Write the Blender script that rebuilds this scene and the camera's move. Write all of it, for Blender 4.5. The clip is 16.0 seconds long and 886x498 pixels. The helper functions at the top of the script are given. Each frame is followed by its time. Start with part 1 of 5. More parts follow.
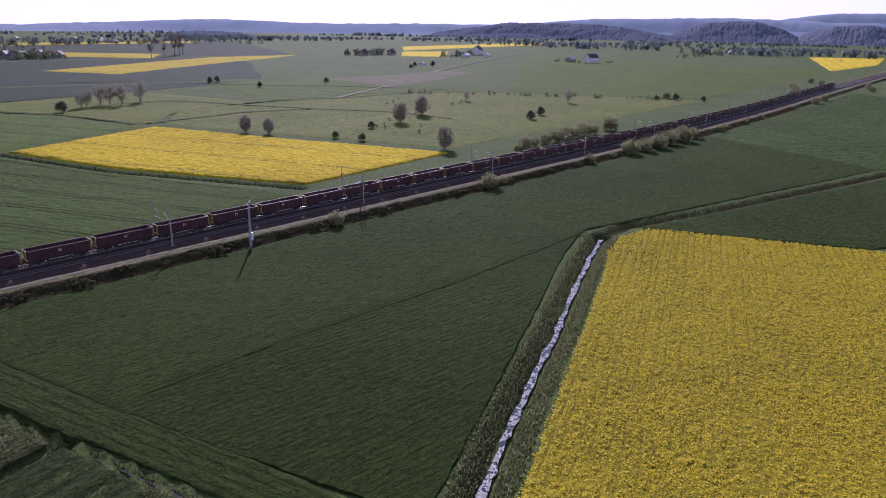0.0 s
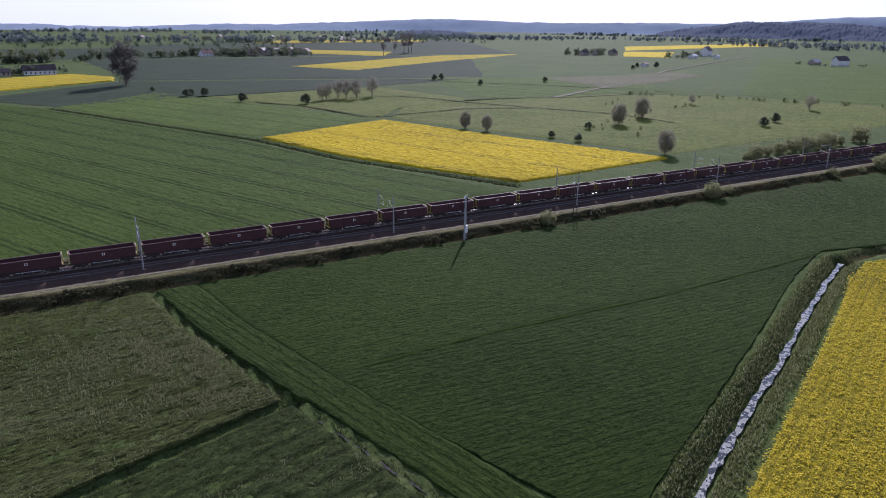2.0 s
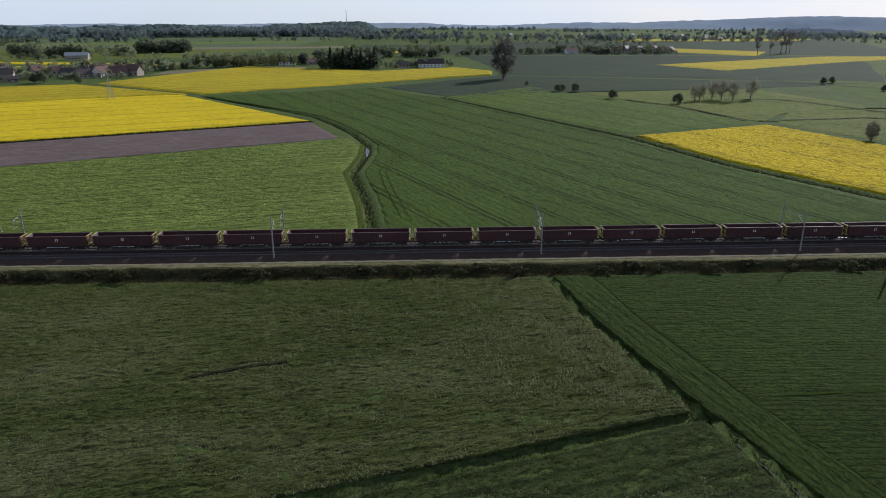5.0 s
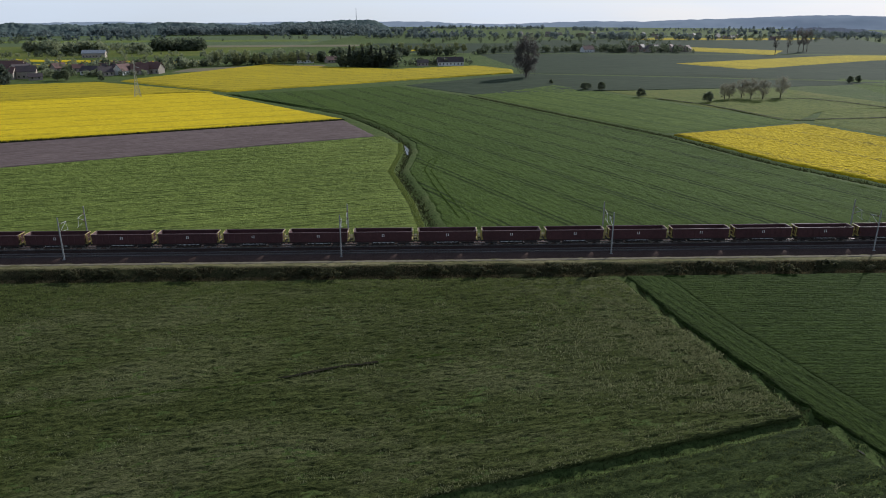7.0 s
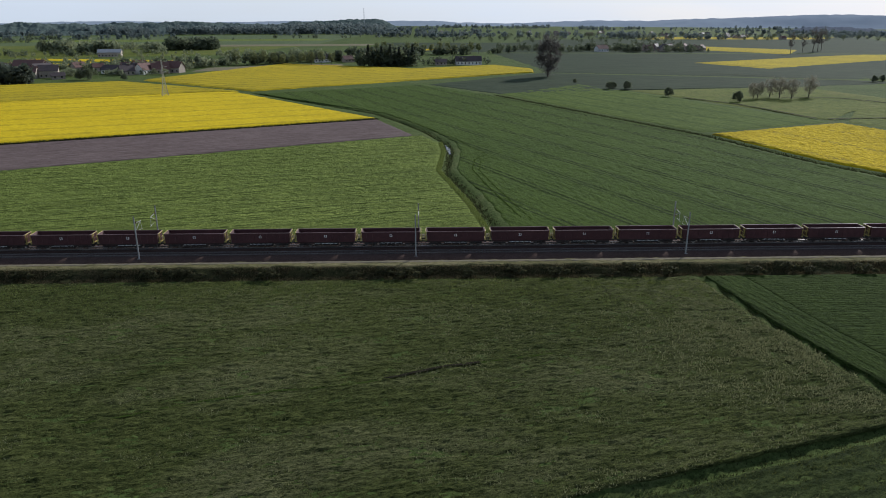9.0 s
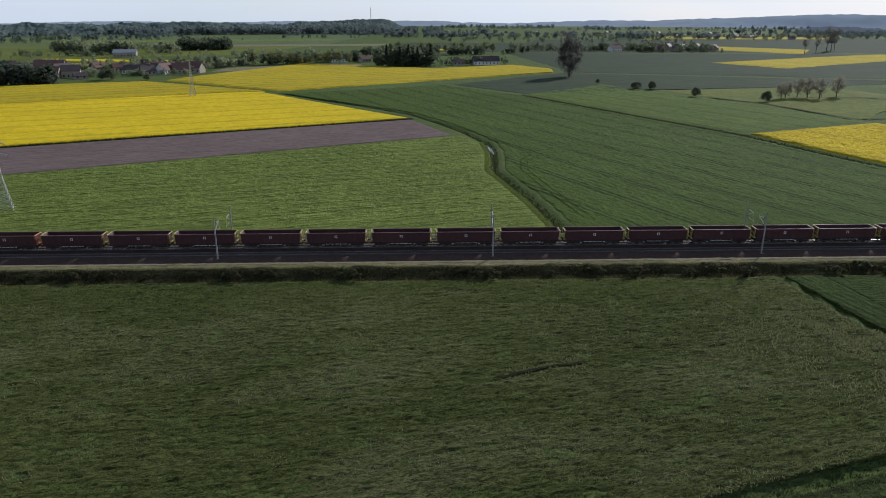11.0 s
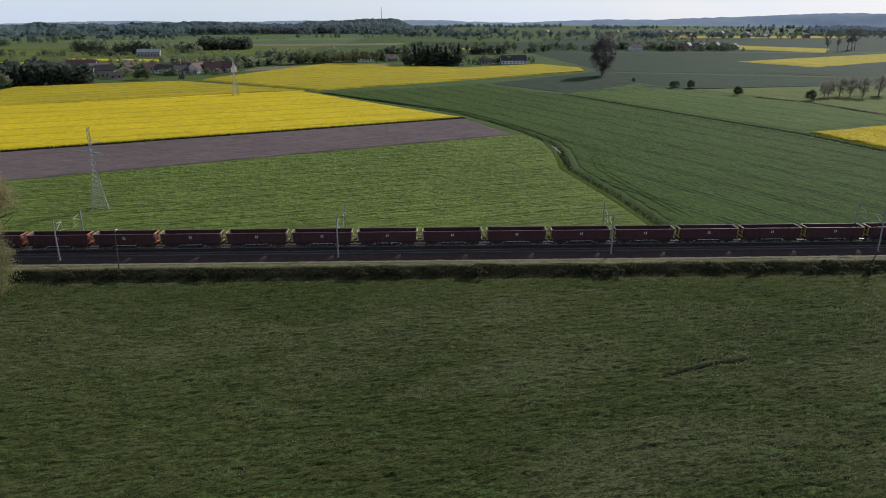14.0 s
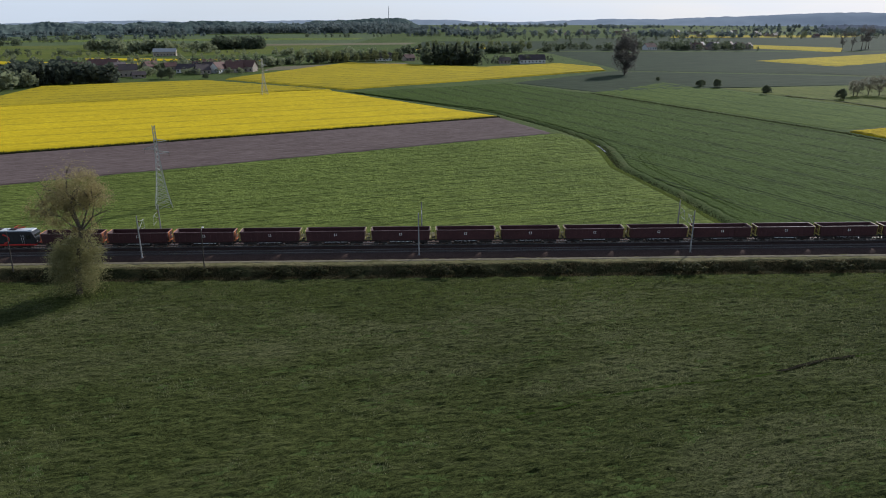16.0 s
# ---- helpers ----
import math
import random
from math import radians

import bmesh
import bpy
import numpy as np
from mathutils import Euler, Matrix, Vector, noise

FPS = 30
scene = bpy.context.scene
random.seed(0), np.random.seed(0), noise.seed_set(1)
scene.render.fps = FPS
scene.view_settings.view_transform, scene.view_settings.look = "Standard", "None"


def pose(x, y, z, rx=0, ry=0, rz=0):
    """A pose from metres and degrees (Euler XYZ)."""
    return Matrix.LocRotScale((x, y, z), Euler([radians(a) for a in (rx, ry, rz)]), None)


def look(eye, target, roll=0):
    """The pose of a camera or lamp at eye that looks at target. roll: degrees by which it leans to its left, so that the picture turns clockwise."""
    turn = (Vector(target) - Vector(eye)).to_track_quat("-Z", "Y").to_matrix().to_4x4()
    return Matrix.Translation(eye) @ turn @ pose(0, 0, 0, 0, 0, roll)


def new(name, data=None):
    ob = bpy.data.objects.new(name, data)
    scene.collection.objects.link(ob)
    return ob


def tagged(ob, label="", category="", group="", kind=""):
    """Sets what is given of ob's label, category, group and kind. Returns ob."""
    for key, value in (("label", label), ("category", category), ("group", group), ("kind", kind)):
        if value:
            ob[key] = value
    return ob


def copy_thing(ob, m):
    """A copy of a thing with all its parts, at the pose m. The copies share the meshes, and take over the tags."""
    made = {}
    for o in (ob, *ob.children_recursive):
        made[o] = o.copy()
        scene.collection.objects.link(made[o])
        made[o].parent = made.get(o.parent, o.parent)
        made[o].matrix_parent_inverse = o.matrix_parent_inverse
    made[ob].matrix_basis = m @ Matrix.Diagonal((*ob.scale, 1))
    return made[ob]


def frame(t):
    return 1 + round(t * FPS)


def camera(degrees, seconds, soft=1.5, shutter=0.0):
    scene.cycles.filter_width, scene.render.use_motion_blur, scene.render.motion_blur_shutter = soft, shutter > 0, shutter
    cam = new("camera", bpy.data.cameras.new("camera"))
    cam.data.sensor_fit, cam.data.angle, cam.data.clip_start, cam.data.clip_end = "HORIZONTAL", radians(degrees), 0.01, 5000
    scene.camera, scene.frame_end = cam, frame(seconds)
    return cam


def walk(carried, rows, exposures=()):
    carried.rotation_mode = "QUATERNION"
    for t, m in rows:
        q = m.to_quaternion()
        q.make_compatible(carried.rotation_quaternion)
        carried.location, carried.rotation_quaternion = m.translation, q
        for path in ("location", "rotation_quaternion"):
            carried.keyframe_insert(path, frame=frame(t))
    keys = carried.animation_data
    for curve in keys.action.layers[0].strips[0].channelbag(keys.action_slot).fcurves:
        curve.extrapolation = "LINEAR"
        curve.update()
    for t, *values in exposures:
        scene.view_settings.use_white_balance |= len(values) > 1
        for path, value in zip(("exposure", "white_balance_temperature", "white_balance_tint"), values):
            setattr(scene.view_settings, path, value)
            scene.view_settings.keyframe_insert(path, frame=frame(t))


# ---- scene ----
cam = camera(64.1, 16.0, soft=0.98)
METRES, EYE, TILT, LEAN, TURN = 100.4, 51.6, 0.0, 0.0, -46.7
ROWS = [
    (0.0, 0.0, 0.0, 0.0, 0.3, -18.16, -0.91),
    (0.5, -0.0021, -0.0002, 0.0003, 1.99, -18.2, -0.9),
    (1.0, -0.0068, -0.0013, 0.0008, 7.65, -18.28, -0.84),
    (1.5, -0.0108, -0.0018, 0.0002, 14.72, -18.38, -0.69),
    (2.0, -0.02, -0.003, -0.0006, 17.25, -18.42, -0.62),
    (2.5, -0.0373, -0.0064, -0.0017, 20.94, -18.47, -0.55),
    (3.0, -0.0568, -0.0121, -0.0029, 26.62, -18.5, -0.37),
    (3.5, -0.0792, -0.0198, -0.0044, 32.56, -18.53, -0.22),
    (4.0, -0.1037, -0.0301, -0.0064, 38.57, -18.58, -0.08),
    (4.5, -0.1278, -0.0413, -0.0081, 43.84, -18.64, 0.08),
    (7.0, -0.2602, -0.1356, -0.0151, 44.6, -18.76, -0.04),
    (7.5, -0.2873, -0.1594, -0.0157, 44.65, -18.79, -0.03),
    (8.0, -0.3144, -0.1844, -0.0157, 44.7, -18.8, -0.03),
    (8.5, -0.3416, -0.2101, -0.016, 44.74, -18.82, -0.04),
    (9.0, -0.3687, -0.2363, -0.0164, 44.78, -18.81, -0.04),
    (11.5, -0.5042, -0.3754, -0.0157, 44.88, -18.82, -0.01),
    (12.0, -0.5316, -0.404, -0.0158, 44.9, -18.83, 0.0),
    (12.5, -0.5589, -0.4327, -0.0158, 44.92, -18.84, 0.02),
    (13.0, -0.5864, -0.4614, -0.0159, 44.95, -18.85, 0.05),
    (13.5, -0.6139, -0.4903, -0.0162, 44.97, -18.85, 0.04),
    (14.0, -0.6413, -0.5193, -0.0167, 45.0, -18.86, 0.06),
    (14.5, -0.669, -0.5485, -0.0172, 45.03, -18.87, 0.06),
    (15.0, -0.6967, -0.5775, -0.0175, 45.06, -18.89, 0.07),
    (15.5, -0.7243, -0.6067, -0.0181, 45.08, -18.89, 0.07),
    (16.0, -0.7518, -0.6359, -0.0188, 45.1, -18.89, 0.09),
]
walk(cam, [(t, pose(0, 0, EYE, TILT, LEAN, TURN) @ pose(METRES * x, METRES * y, METRES * z, 90 + pitch, roll, yaw)) for t, x, y, z, yaw, pitch, roll in ROWS],
     [(0.0, 0.38, 5350, 45), (1.5, 0.44, 5350, 37), (3.2, 0.1, 5560, 13), (7.0, 0.05, 5740, 10), (16.0, 0.04, 5740, 10)])

SUN_EL, SUN_AZ = radians(27.0), radians(51.0)      # azimuth counted from +x towards +y

# ---- world, sun ----
world = bpy.data.worlds.new("sky")
scene.world = world
world.use_nodes = True
wn = world.node_tree
sky = wn.nodes.new("ShaderNodeTexSky")
sky.sky_type, sky.sun_disc = "NISHITA", False
sky.sun_elevation, sky.sun_rotation = SUN_EL, radians(90) - SUN_AZ
sky.dust_density, sky.air_density, sky.ozone_density = 0.4, 1.0, 2.0
wn.nodes["Background"].inputs[1].default_value = 0.085
way = wn.nodes.new("ShaderNodeTexCoord")
flat = wn.nodes.new("ShaderNodeMapping")
flat.inputs["Scale"].default_value = (1.0, 1.0, 5.0)
wn.links.new(way.outputs["Generated"], flat.inputs[0])
veil = wn.nodes.new("ShaderNodeTexNoise")
veil.inputs["Scale"].default_value, veil.inputs["Detail"].default_value = 1.3, 5.0
wn.links.new(flat.outputs[0], veil.inputs["Vector"])
thin = wn.nodes.new("ShaderNodeMapRange")
thin.inputs[1].default_value, thin.inputs[2].default_value, thin.inputs[3].default_value, thin.inputs[4].default_value = 0.3, 0.7, 0.55, 0.95
wn.links.new(veil.outputs["Fac"], thin.inputs[0])
level = wn.nodes.new("ShaderNodeSeparateXYZ")
wn.links.new(way.outputs["Generated"], level.inputs[0])
low = wn.nodes.new("ShaderNodeMapRange")              # the milky air lies low over the land
low.inputs[1].default_value, low.inputs[2].default_value, low.inputs[3].default_value, low.inputs[4].default_value = 0.0, 0.6, 1.0, 0.26
wn.links.new(level.outputs[2], low.inputs[0])
both = wn.nodes.new("ShaderNodeMath")
both.operation = "MULTIPLY"
wn.links.new(thin.outputs[0], both.inputs[0])
wn.links.new(low.outputs[0], both.inputs[1])
cloud = wn.nodes.new("ShaderNodeMix")
cloud.data_type = "RGBA"
wn.links.new(both.outputs[0], cloud.inputs[0])
wn.links.new(sky.outputs[0], cloud.inputs[6])
cloud.inputs[7].default_value = (8.2, 8.8, 9.6, 1)
wn.links.new(cloud.outputs[2], wn.nodes["Background"].inputs[0])

sun_data = bpy.data.lights.new("sun", "SUN")
sun_data.energy, sun_data.angle, sun_data.color = 5.0, radians(0.9), (1.0, 0.93, 0.82)
sun = new("sun", sun_data)
to_sun = Vector((math.cos(SUN_EL) * math.cos(SUN_AZ), math.cos(SUN_EL) * math.sin(SUN_AZ), math.sin(SUN_EL)))
sun.matrix_world = look(to_sun * 300, (0, 0, 0))


# ---- materials ----
class Nodes:
    """A short hand for node trees."""

    def __init__(self, name):
        self.mat = bpy.data.materials.new(name)
        self.mat.use_nodes = True
        self.tree = self.mat.node_tree
        self.bsdf = self.tree.nodes["Principled BSDF"]
        self.pos = self.tree.nodes.new("ShaderNodeNewGeometry").outputs["Position"]

    def put(self, socket, value):
        if isinstance(value, bpy.types.NodeSocket):
            self.tree.links.new(value, socket)
        elif value is not None:
            socket.default_value = value

    def math(self, op, a, b=0.0, c=0.0):
        n = self.tree.nodes.new("ShaderNodeMath")
        n.operation = op
        for s, v in zip(n.inputs, (a, b, c)):
            self.put(s, v)
        return n.outputs[0]

    def noise(self, scale, detail=3.0, rough=0.55, vec=None, distortion=0.0):
        n = self.tree.nodes.new("ShaderNodeTexNoise")
        self.put(n.inputs["Vector"], vec or self.pos)
        n.inputs["Scale"].default_value, n.inputs["Detail"].default_value = scale, detail
        n.inputs["Roughness"].default_value, n.inputs["Distortion"].default_value = rough, distortion
        return n.outputs["Fac"]

    def ramp(self, fac, lo, hi):
        n = self.tree.nodes.new("ShaderNodeMapRange")
        self.put(n.inputs[0], fac)
        n.inputs[1].default_value, n.inputs[2].default_value = lo, hi
        return n.outputs[0]

    def mix(self, fac, a, b):
        n = self.tree.nodes.new("ShaderNodeMix")
        n.data_type = "RGBA"
        self.put(n.inputs[0], fac)
        self.put(n.inputs[6], (*a, 1) if isinstance(a, tuple) else a)
        self.put(n.inputs[7], (*b, 1) if isinstance(b, tuple) else b)
        return n.outputs[2]

    def turned(self, degrees, sx=1.0, sy=1.0):
        n = self.tree.nodes.new("ShaderNodeMapping")
        n.vector_type = "POINT"
        self.put(n.inputs[0], self.pos)
        n.inputs["Rotation"].default_value = (0, 0, radians(-degrees))
        m = self.tree.nodes.new("ShaderNodeVectorMath")
        m.operation = "MULTIPLY"
        self.put(m.inputs[0], n.outputs[0])
        m.inputs[1].default_value = (sx, sy, 1)
        return m.outputs[0]

    def part_of(self, vec, axis):
        n = self.tree.nodes.new("ShaderNodeSeparateXYZ")
        self.put(n.inputs[0], vec)
        return n.outputs[axis]

    def done(self, colour, rough=0.8, bump=None, strength=0.3, distance=0.05, metal=0.0, spec=0.3):
        self.put(self.bsdf.inputs["Base Color"], colour if isinstance(colour, bpy.types.NodeSocket) else (*colour, 1))
        self.put(self.bsdf.inputs["Roughness"], rough)
        self.bsdf.inputs["Metallic"].default_value = metal
        self.bsdf.inputs["Specular IOR Level"].default_value = spec
        if bump is not None:
            n = self.tree.nodes.new("ShaderNodeBump")
            n.inputs["Strength"].default_value, n.inputs["Distance"].default_value = strength, distance
            self.put(n.inputs["Height"], bump)
            self.tree.links.new(n.outputs[0], self.bsdf.inputs["Normal"])
        return self.mat


def plain(name, a, b, scale=2.0, rough=0.7, metal=0.0, strength=0.2, spec=0.3, big=0.25):
    """Two tones mixed by a fine and a broad noise."""
    n = Nodes(name)
    fine, broad = n.noise(scale, 4), n.noise(scale * 0.12, 2)
    f = n.ramp(n.math("MULTIPLY_ADD", broad, big, n.math("MULTIPLY", fine, 1 - big)), 0.3, 0.7)
    return n.done(n.mix(f, a, b), rough, fine, strength, 0.03, metal, spec)


def crop(name, dark, light, patch=None, patch_scale=0.03, patch_at=(0.5, 0.7), fine=1.6, rows=0.0, spacing=0.5, tram=0.0, tram_colour=(0.03, 0.03, 0.012), stretch=1.0, strength=0.6, furrow=0.35, fuzz=0.02):
    """A field's cover: clumpy grain, broad patches, drill rows and tramlines along one heading."""
    n = Nodes(name)
    along = n.turned(rows, 1.0 / stretch, 1.0)
    f = n.noise(fine, 6, 0.75, along)
    m = n.noise(fine * 0.3, 3, 0.6, along)
    g = n.noise(0.02, 3, 0.5)
    mixv = n.math("ADD", n.math("MULTIPLY", f, 0.66), n.math("ADD", n.math("MULTIPLY", m, 0.2), n.math("MULTIPLY", g, 0.14)))
    lift = n.math("MULTIPLY_ADD", m, 0.9, n.math("MULTIPLY", f, 0.7))
    col = n.mix(n.ramp(mixv, 0.41, 0.59), dark, light)
    if patch:
        p = n.noise(patch_scale, 5, 0.62, along, 0.6)
        col = n.mix(n.math("MULTIPLY", n.ramp(p, *patch_at), n.ramp(f, 0.35, 0.6)), col, patch)
    across = n.part_of(n.turned(rows), 1)
    if spacing:
        w = n.math("PINGPONG", n.math("ADD", across, n.math("MULTIPLY", m, 0.7)), spacing)
        deep = n.ramp(w, spacing * 0.5, spacing)
        col = n.mix(n.math("MULTIPLY", deep, furrow), col, dark)
        lift = n.math("MULTIPLY_ADD", deep, -0.35 * furrow, lift)
    if tram:
        wob = n.math("ADD", across, n.math("MULTIPLY", n.noise(0.05, 1), 1.2))
        u = n.math("PINGPONG", wob, tram / 2)
        one = n.math("COMPARE", u, tram / 2 - 1.0, 0.42)
        col = n.mix(n.math("MULTIPLY", one, n.ramp(n.noise(0.06, 2), 0.2, 0.5)), col, tram_colour)
    n.bsdf.inputs["Sheen Weight"].default_value, n.bsdf.inputs["Sheen Roughness"].default_value = fuzz, 0.45
    n.bsdf.inputs["Sheen Tint"].default_value = (*[min(1.0, c / max(light)) for c in light], 1)
    return n.done(col, 0.95, lift, strength, 0.25, 0.0, 0.03)


def leaves(name, a, b):
    n = Nodes(name)
    info = n.tree.nodes.new("ShaderNodeNewGeometry")
    rnd = n.tree.nodes.new("ShaderNodeObjectInfo").outputs["Random"]
    f = n.math("MULTIPLY_ADD", info.outputs["Random Per Island"], 0.7, n.math("MULTIPLY", rnd, 0.3))
    m = n.done(n.mix(f, a, b), 0.7, None, spec=0.15)
    tr = n.tree.nodes.new("ShaderNodeBsdfTranslucent")
    n.put(tr.inputs[0], n.mix(f, a, b))
    add = n.tree.nodes.new("ShaderNodeMixShader")
    add.inputs[0].default_value = 0.5
    out = n.tree.nodes["Material Output"]
    n.tree.links.new(n.bsdf.outputs[0], add.inputs[1])
    n.tree.links.new(tr.outputs[0], add.inputs[2])
    n.tree.links.new(add.outputs[0], out.inputs["Surface"])
    return m


M_GROUND = crop("rough_grass", (0.026, 0.042, 0.010), (0.080, 0.104, 0.030), (0.11, 0.105, 0.045), 0.05, (0.52, 0.78), fine=1.6, spacing=0)
M_VERGE = crop("dry_verge", (0.048, 0.047, 0.019), (0.145, 0.132, 0.060), (0.21, 0.18, 0.10), 0.12, (0.45, 0.7), fine=2.2, spacing=0, stretch=3)
M_BANK = crop("dark_bank_growth", (0.012, 0.014, 0.006), (0.045, 0.045, 0.018), (0.08, 0.065, 0.035), 0.25, (0.55, 0.8), fine=2.0, spacing=0)
M_MEADOW = crop("meadow_grass", (0.013, 0.019, 0.005), (0.080, 0.090, 0.027), (0.150, 0.144, 0.074), 0.045, (0.48, 0.76), fine=3.6, rows=13, spacing=0.8, stretch=2.4, strength=1.6, furrow=0.3)
M_MEADOW2 = crop("striped_grass", (0.008, 0.013, 0.004), (0.050, 0.064, 0.019), (0.09, 0.09, 0.055), 0.09, (0.55, 0.75), fine=2.8, rows=17, spacing=1.6, stretch=1.8, strength=1.4, furrow=0.7)
M_WHEAT = crop("young_wheat", (0.009, 0.015, 0.003), (0.040, 0.061, 0.011), None, fine=3.6, rows=-1.5, spacing=0.5, stretch=2.4, strength=1.3, furrow=0.5)
M_HEADLAND = crop("headland_wheat", (0.009, 0.015, 0.003), (0.041, 0.063, 0.012), None, fine=3.4, rows=-76, spacing=0.8, stretch=2.6, strength=1.4, furrow=0.6)
M_WHEAT2 = crop("dark_young_wheat", (0.008, 0.014, 0.003), (0.036, 0.055, 0.010), None, fine=3.4, rows=-3, spacing=0.6, stretch=2.4, strength=1.4, furrow=0.5)
M_WHEAT3 = crop("wheat_with_tramlines", (0.026, 0.041, 0.008), (0.059, 0.087, 0.015), None, fine=2.4, rows=-65, spacing=1.2, tram=15.0, tram_colour=(0.016, 0.025, 0.006), stretch=3.0, strength=1.1, furrow=0.45)
M_OATS = crop("light_green_crop", (0.058, 0.080, 0.017), (0.180, 0.214, 0.050), (0.060, 0.074, 0.017), 0.10, (0.5, 0.76), fine=2.6, rows=16, spacing=1.4, tram=6.5, tram_colour=(0.066, 0.084, 0.020), stretch=1.6, strength=1.8, furrow=0.45)
M_WHEATB = crop("paler_young_wheat", (0.014, 0.025, 0.005), (0.054, 0.080, 0.016), None, fine=1.6, rows=-1.5, spacing=0.9, stretch=3.0, strength=1.0, furrow=0.6)
M_RAPE = crop("flowering_rape", (0.060, 0.052, 0.010), (0.36, 0.285, 0.013), (0.07, 0.058, 0.012), 0.16, (0.66, 0.84), fine=4.6, rows=23, spacing=0, stretch=1.3, strength=1.0)
M_RAPEFAR = crop("flowering_rape_far", (0.34, 0.255, 0.008), (0.62, 0.45, 0.010), (0.34, 0.26, 0.012), 0.03, (0.55, 0.9), fine=2.2, rows=20, spacing=1.4, tram=18.0, tram_colour=(0.24, 0.19, 0.015), stretch=3.5, furrow=0.25)
# Thinner bloom, and far strips whose cloud shade is put into this dull yellow.
M_RAPE_THIN_SHADED = crop("thin_and_cloud_shaded_rape", (0.22, 0.175, 0.012), (0.46, 0.345, 0.014), (0.20, 0.16, 0.015), 0.03, (0.5, 0.85), fine=1.6, rows=24, spacing=2.4, tram=14.0, tram_colour=(0.15, 0.13, 0.016), stretch=5.0, furrow=0.4)
M_RAPEMID = crop("flowering_rape_square", (0.22, 0.165, 0.008), (0.60, 0.435, 0.010), (0.26, 0.195, 0.012), 0.05, (0.55, 0.9), fine=2.6, rows=-66, spacing=1.6, tram=26.0, tram_colour=(0.20, 0.15, 0.015), stretch=2.0, strength=1.2)
M_SOIL = crop("bare_tilled_soil", (0.066, 0.047, 0.043), (0.145, 0.110, 0.102), None, fine=1.6, rows=23, spacing=1.5, stretch=8.0)
M_STUBBLE = crop("pale_stubble", (0.10, 0.088, 0.055), (0.19, 0.165, 0.105), None, fine=0.8, rows=30, spacing=2.0, stretch=4.0)
M_FALLOW = crop("weedy_fallow", (0.060, 0.062, 0.030), (0.125, 0.118, 0.062), (0.15, 0.13, 0.075), 0.03, (0.5, 0.75), fine=0.8, rows=25, spacing=2.4, stretch=3.0)
M_MUD = plain("pale_wet_mud", (0.025, 0.022, 0.018), (0.10, 0.093, 0.083), 0.9, 0.8, spec=0.05)
M_PASTURE = crop("pasture", (0.046, 0.062, 0.012), (0.118, 0.132, 0.027), (0.150, 0.132, 0.045), 0.02, (0.5, 0.76), fine=0.9, rows=10, spacing=0, stretch=2, strength=0.9)
M_GREENMID = crop("green_crop_beyond_ditch", (0.034, 0.054, 0.009), (0.084, 0.114, 0.020), None, fine=1.4, rows=-62, spacing=2.4, tram=20, tram_colour=(0.024, 0.042, 0.008), stretch=4, strength=0.8)
M_GREENFAR = crop("far_green_crop", (0.050, 0.067, 0.032), (0.102, 0.126, 0.058), None, fine=0.4, rows=35, spacing=3.0, tram=24, tram_colour=(0.046, 0.062, 0.030), stretch=5)
# Cloud shade over far crops, put into this darker colour.
M_CLOUDSHADE_FAR = crop("far_cloud_shade_crop", (0.016, 0.024, 0.013), (0.034, 0.044, 0.024), None, fine=0.25, rows=20, spacing=4.0, stretch=5)
M_PATH = plain("sandy_path", (0.11, 0.095, 0.065), (0.20, 0.17, 0.12), 1.2, 0.95, strength=0.4, spec=0.05)
M_BALLAST = plain("old_ballast", (0.034, 0.021, 0.017), (0.095, 0.064, 0.052), 6.0, 0.95, strength=0.9, spec=0.03)
M_SLEEPER = plain("concrete_sleeper", (0.055, 0.048, 0.045), (0.11, 0.10, 0.095), 3.0, 0.9, spec=0.1)
M_RAIL = plain("worn_rail_steel", (0.20, 0.17, 0.15), (0.38, 0.35, 0.33), 5.0, 0.32, metal=0.85)
M_MAROON = plain("maroon_wagon_paint", (0.040, 0.014, 0.015), (0.080, 0.030, 0.029), 1.3, 0.6, strength=0.15, big=0.5)
M_RIM = plain("paler_maroon_rim", (0.10, 0.058, 0.055), (0.19, 0.12, 0.11), 2.0, 0.6)
M_YELLOW = plain("pale_yellow_paint", (0.30, 0.235, 0.06), (0.46, 0.37, 0.11), 3.0, 0.55)
M_ORANGE = plain("orange_paint", (0.42, 0.11, 0.035), (0.60, 0.22, 0.08), 3.0, 0.5)
M_UNDER = plain("grimy_running_gear", (0.012, 0.011, 0.010), (0.05, 0.043, 0.038), 4.0, 0.7)
M_WHITE = plain("white_marking", (0.62, 0.60, 0.56), (0.80, 0.78, 0.74), 4.0, 0.5)
M_COAL = plain("dark_load", (0.012, 0.011, 0.010), (0.045, 0.04, 0.036), 5.0, 0.9, strength=0.9)
M_LOCO = plain("black_loco_paint", (0.010, 0.011, 0.013), (0.028, 0.029, 0.033), 2.0, 0.35)
M_RED = plain("red_loco_paint", (0.36, 0.022, 0.018), (0.52, 0.045, 0.032), 2.0, 0.4)
M_ROOFGREY = plain("pale_grey_roof_paint", (0.42, 0.43, 0.44), (0.60, 0.61, 0.62), 2.0, 0.4)
M_GLASS = plain("dark_glass", (0.010, 0.012, 0.014), (0.02, 0.022, 0.025), 1.0, 0.06, spec=0.6)
M_CONCRETE = plain("pale_concrete", (0.19, 0.185, 0.175), (0.33, 0.32, 0.305), 2.5, 0.85)
M_STEEL = plain("galvanised_steel", (0.30, 0.295, 0.285), (0.46, 0.45, 0.43), 3.0, 0.55, metal=0.2)
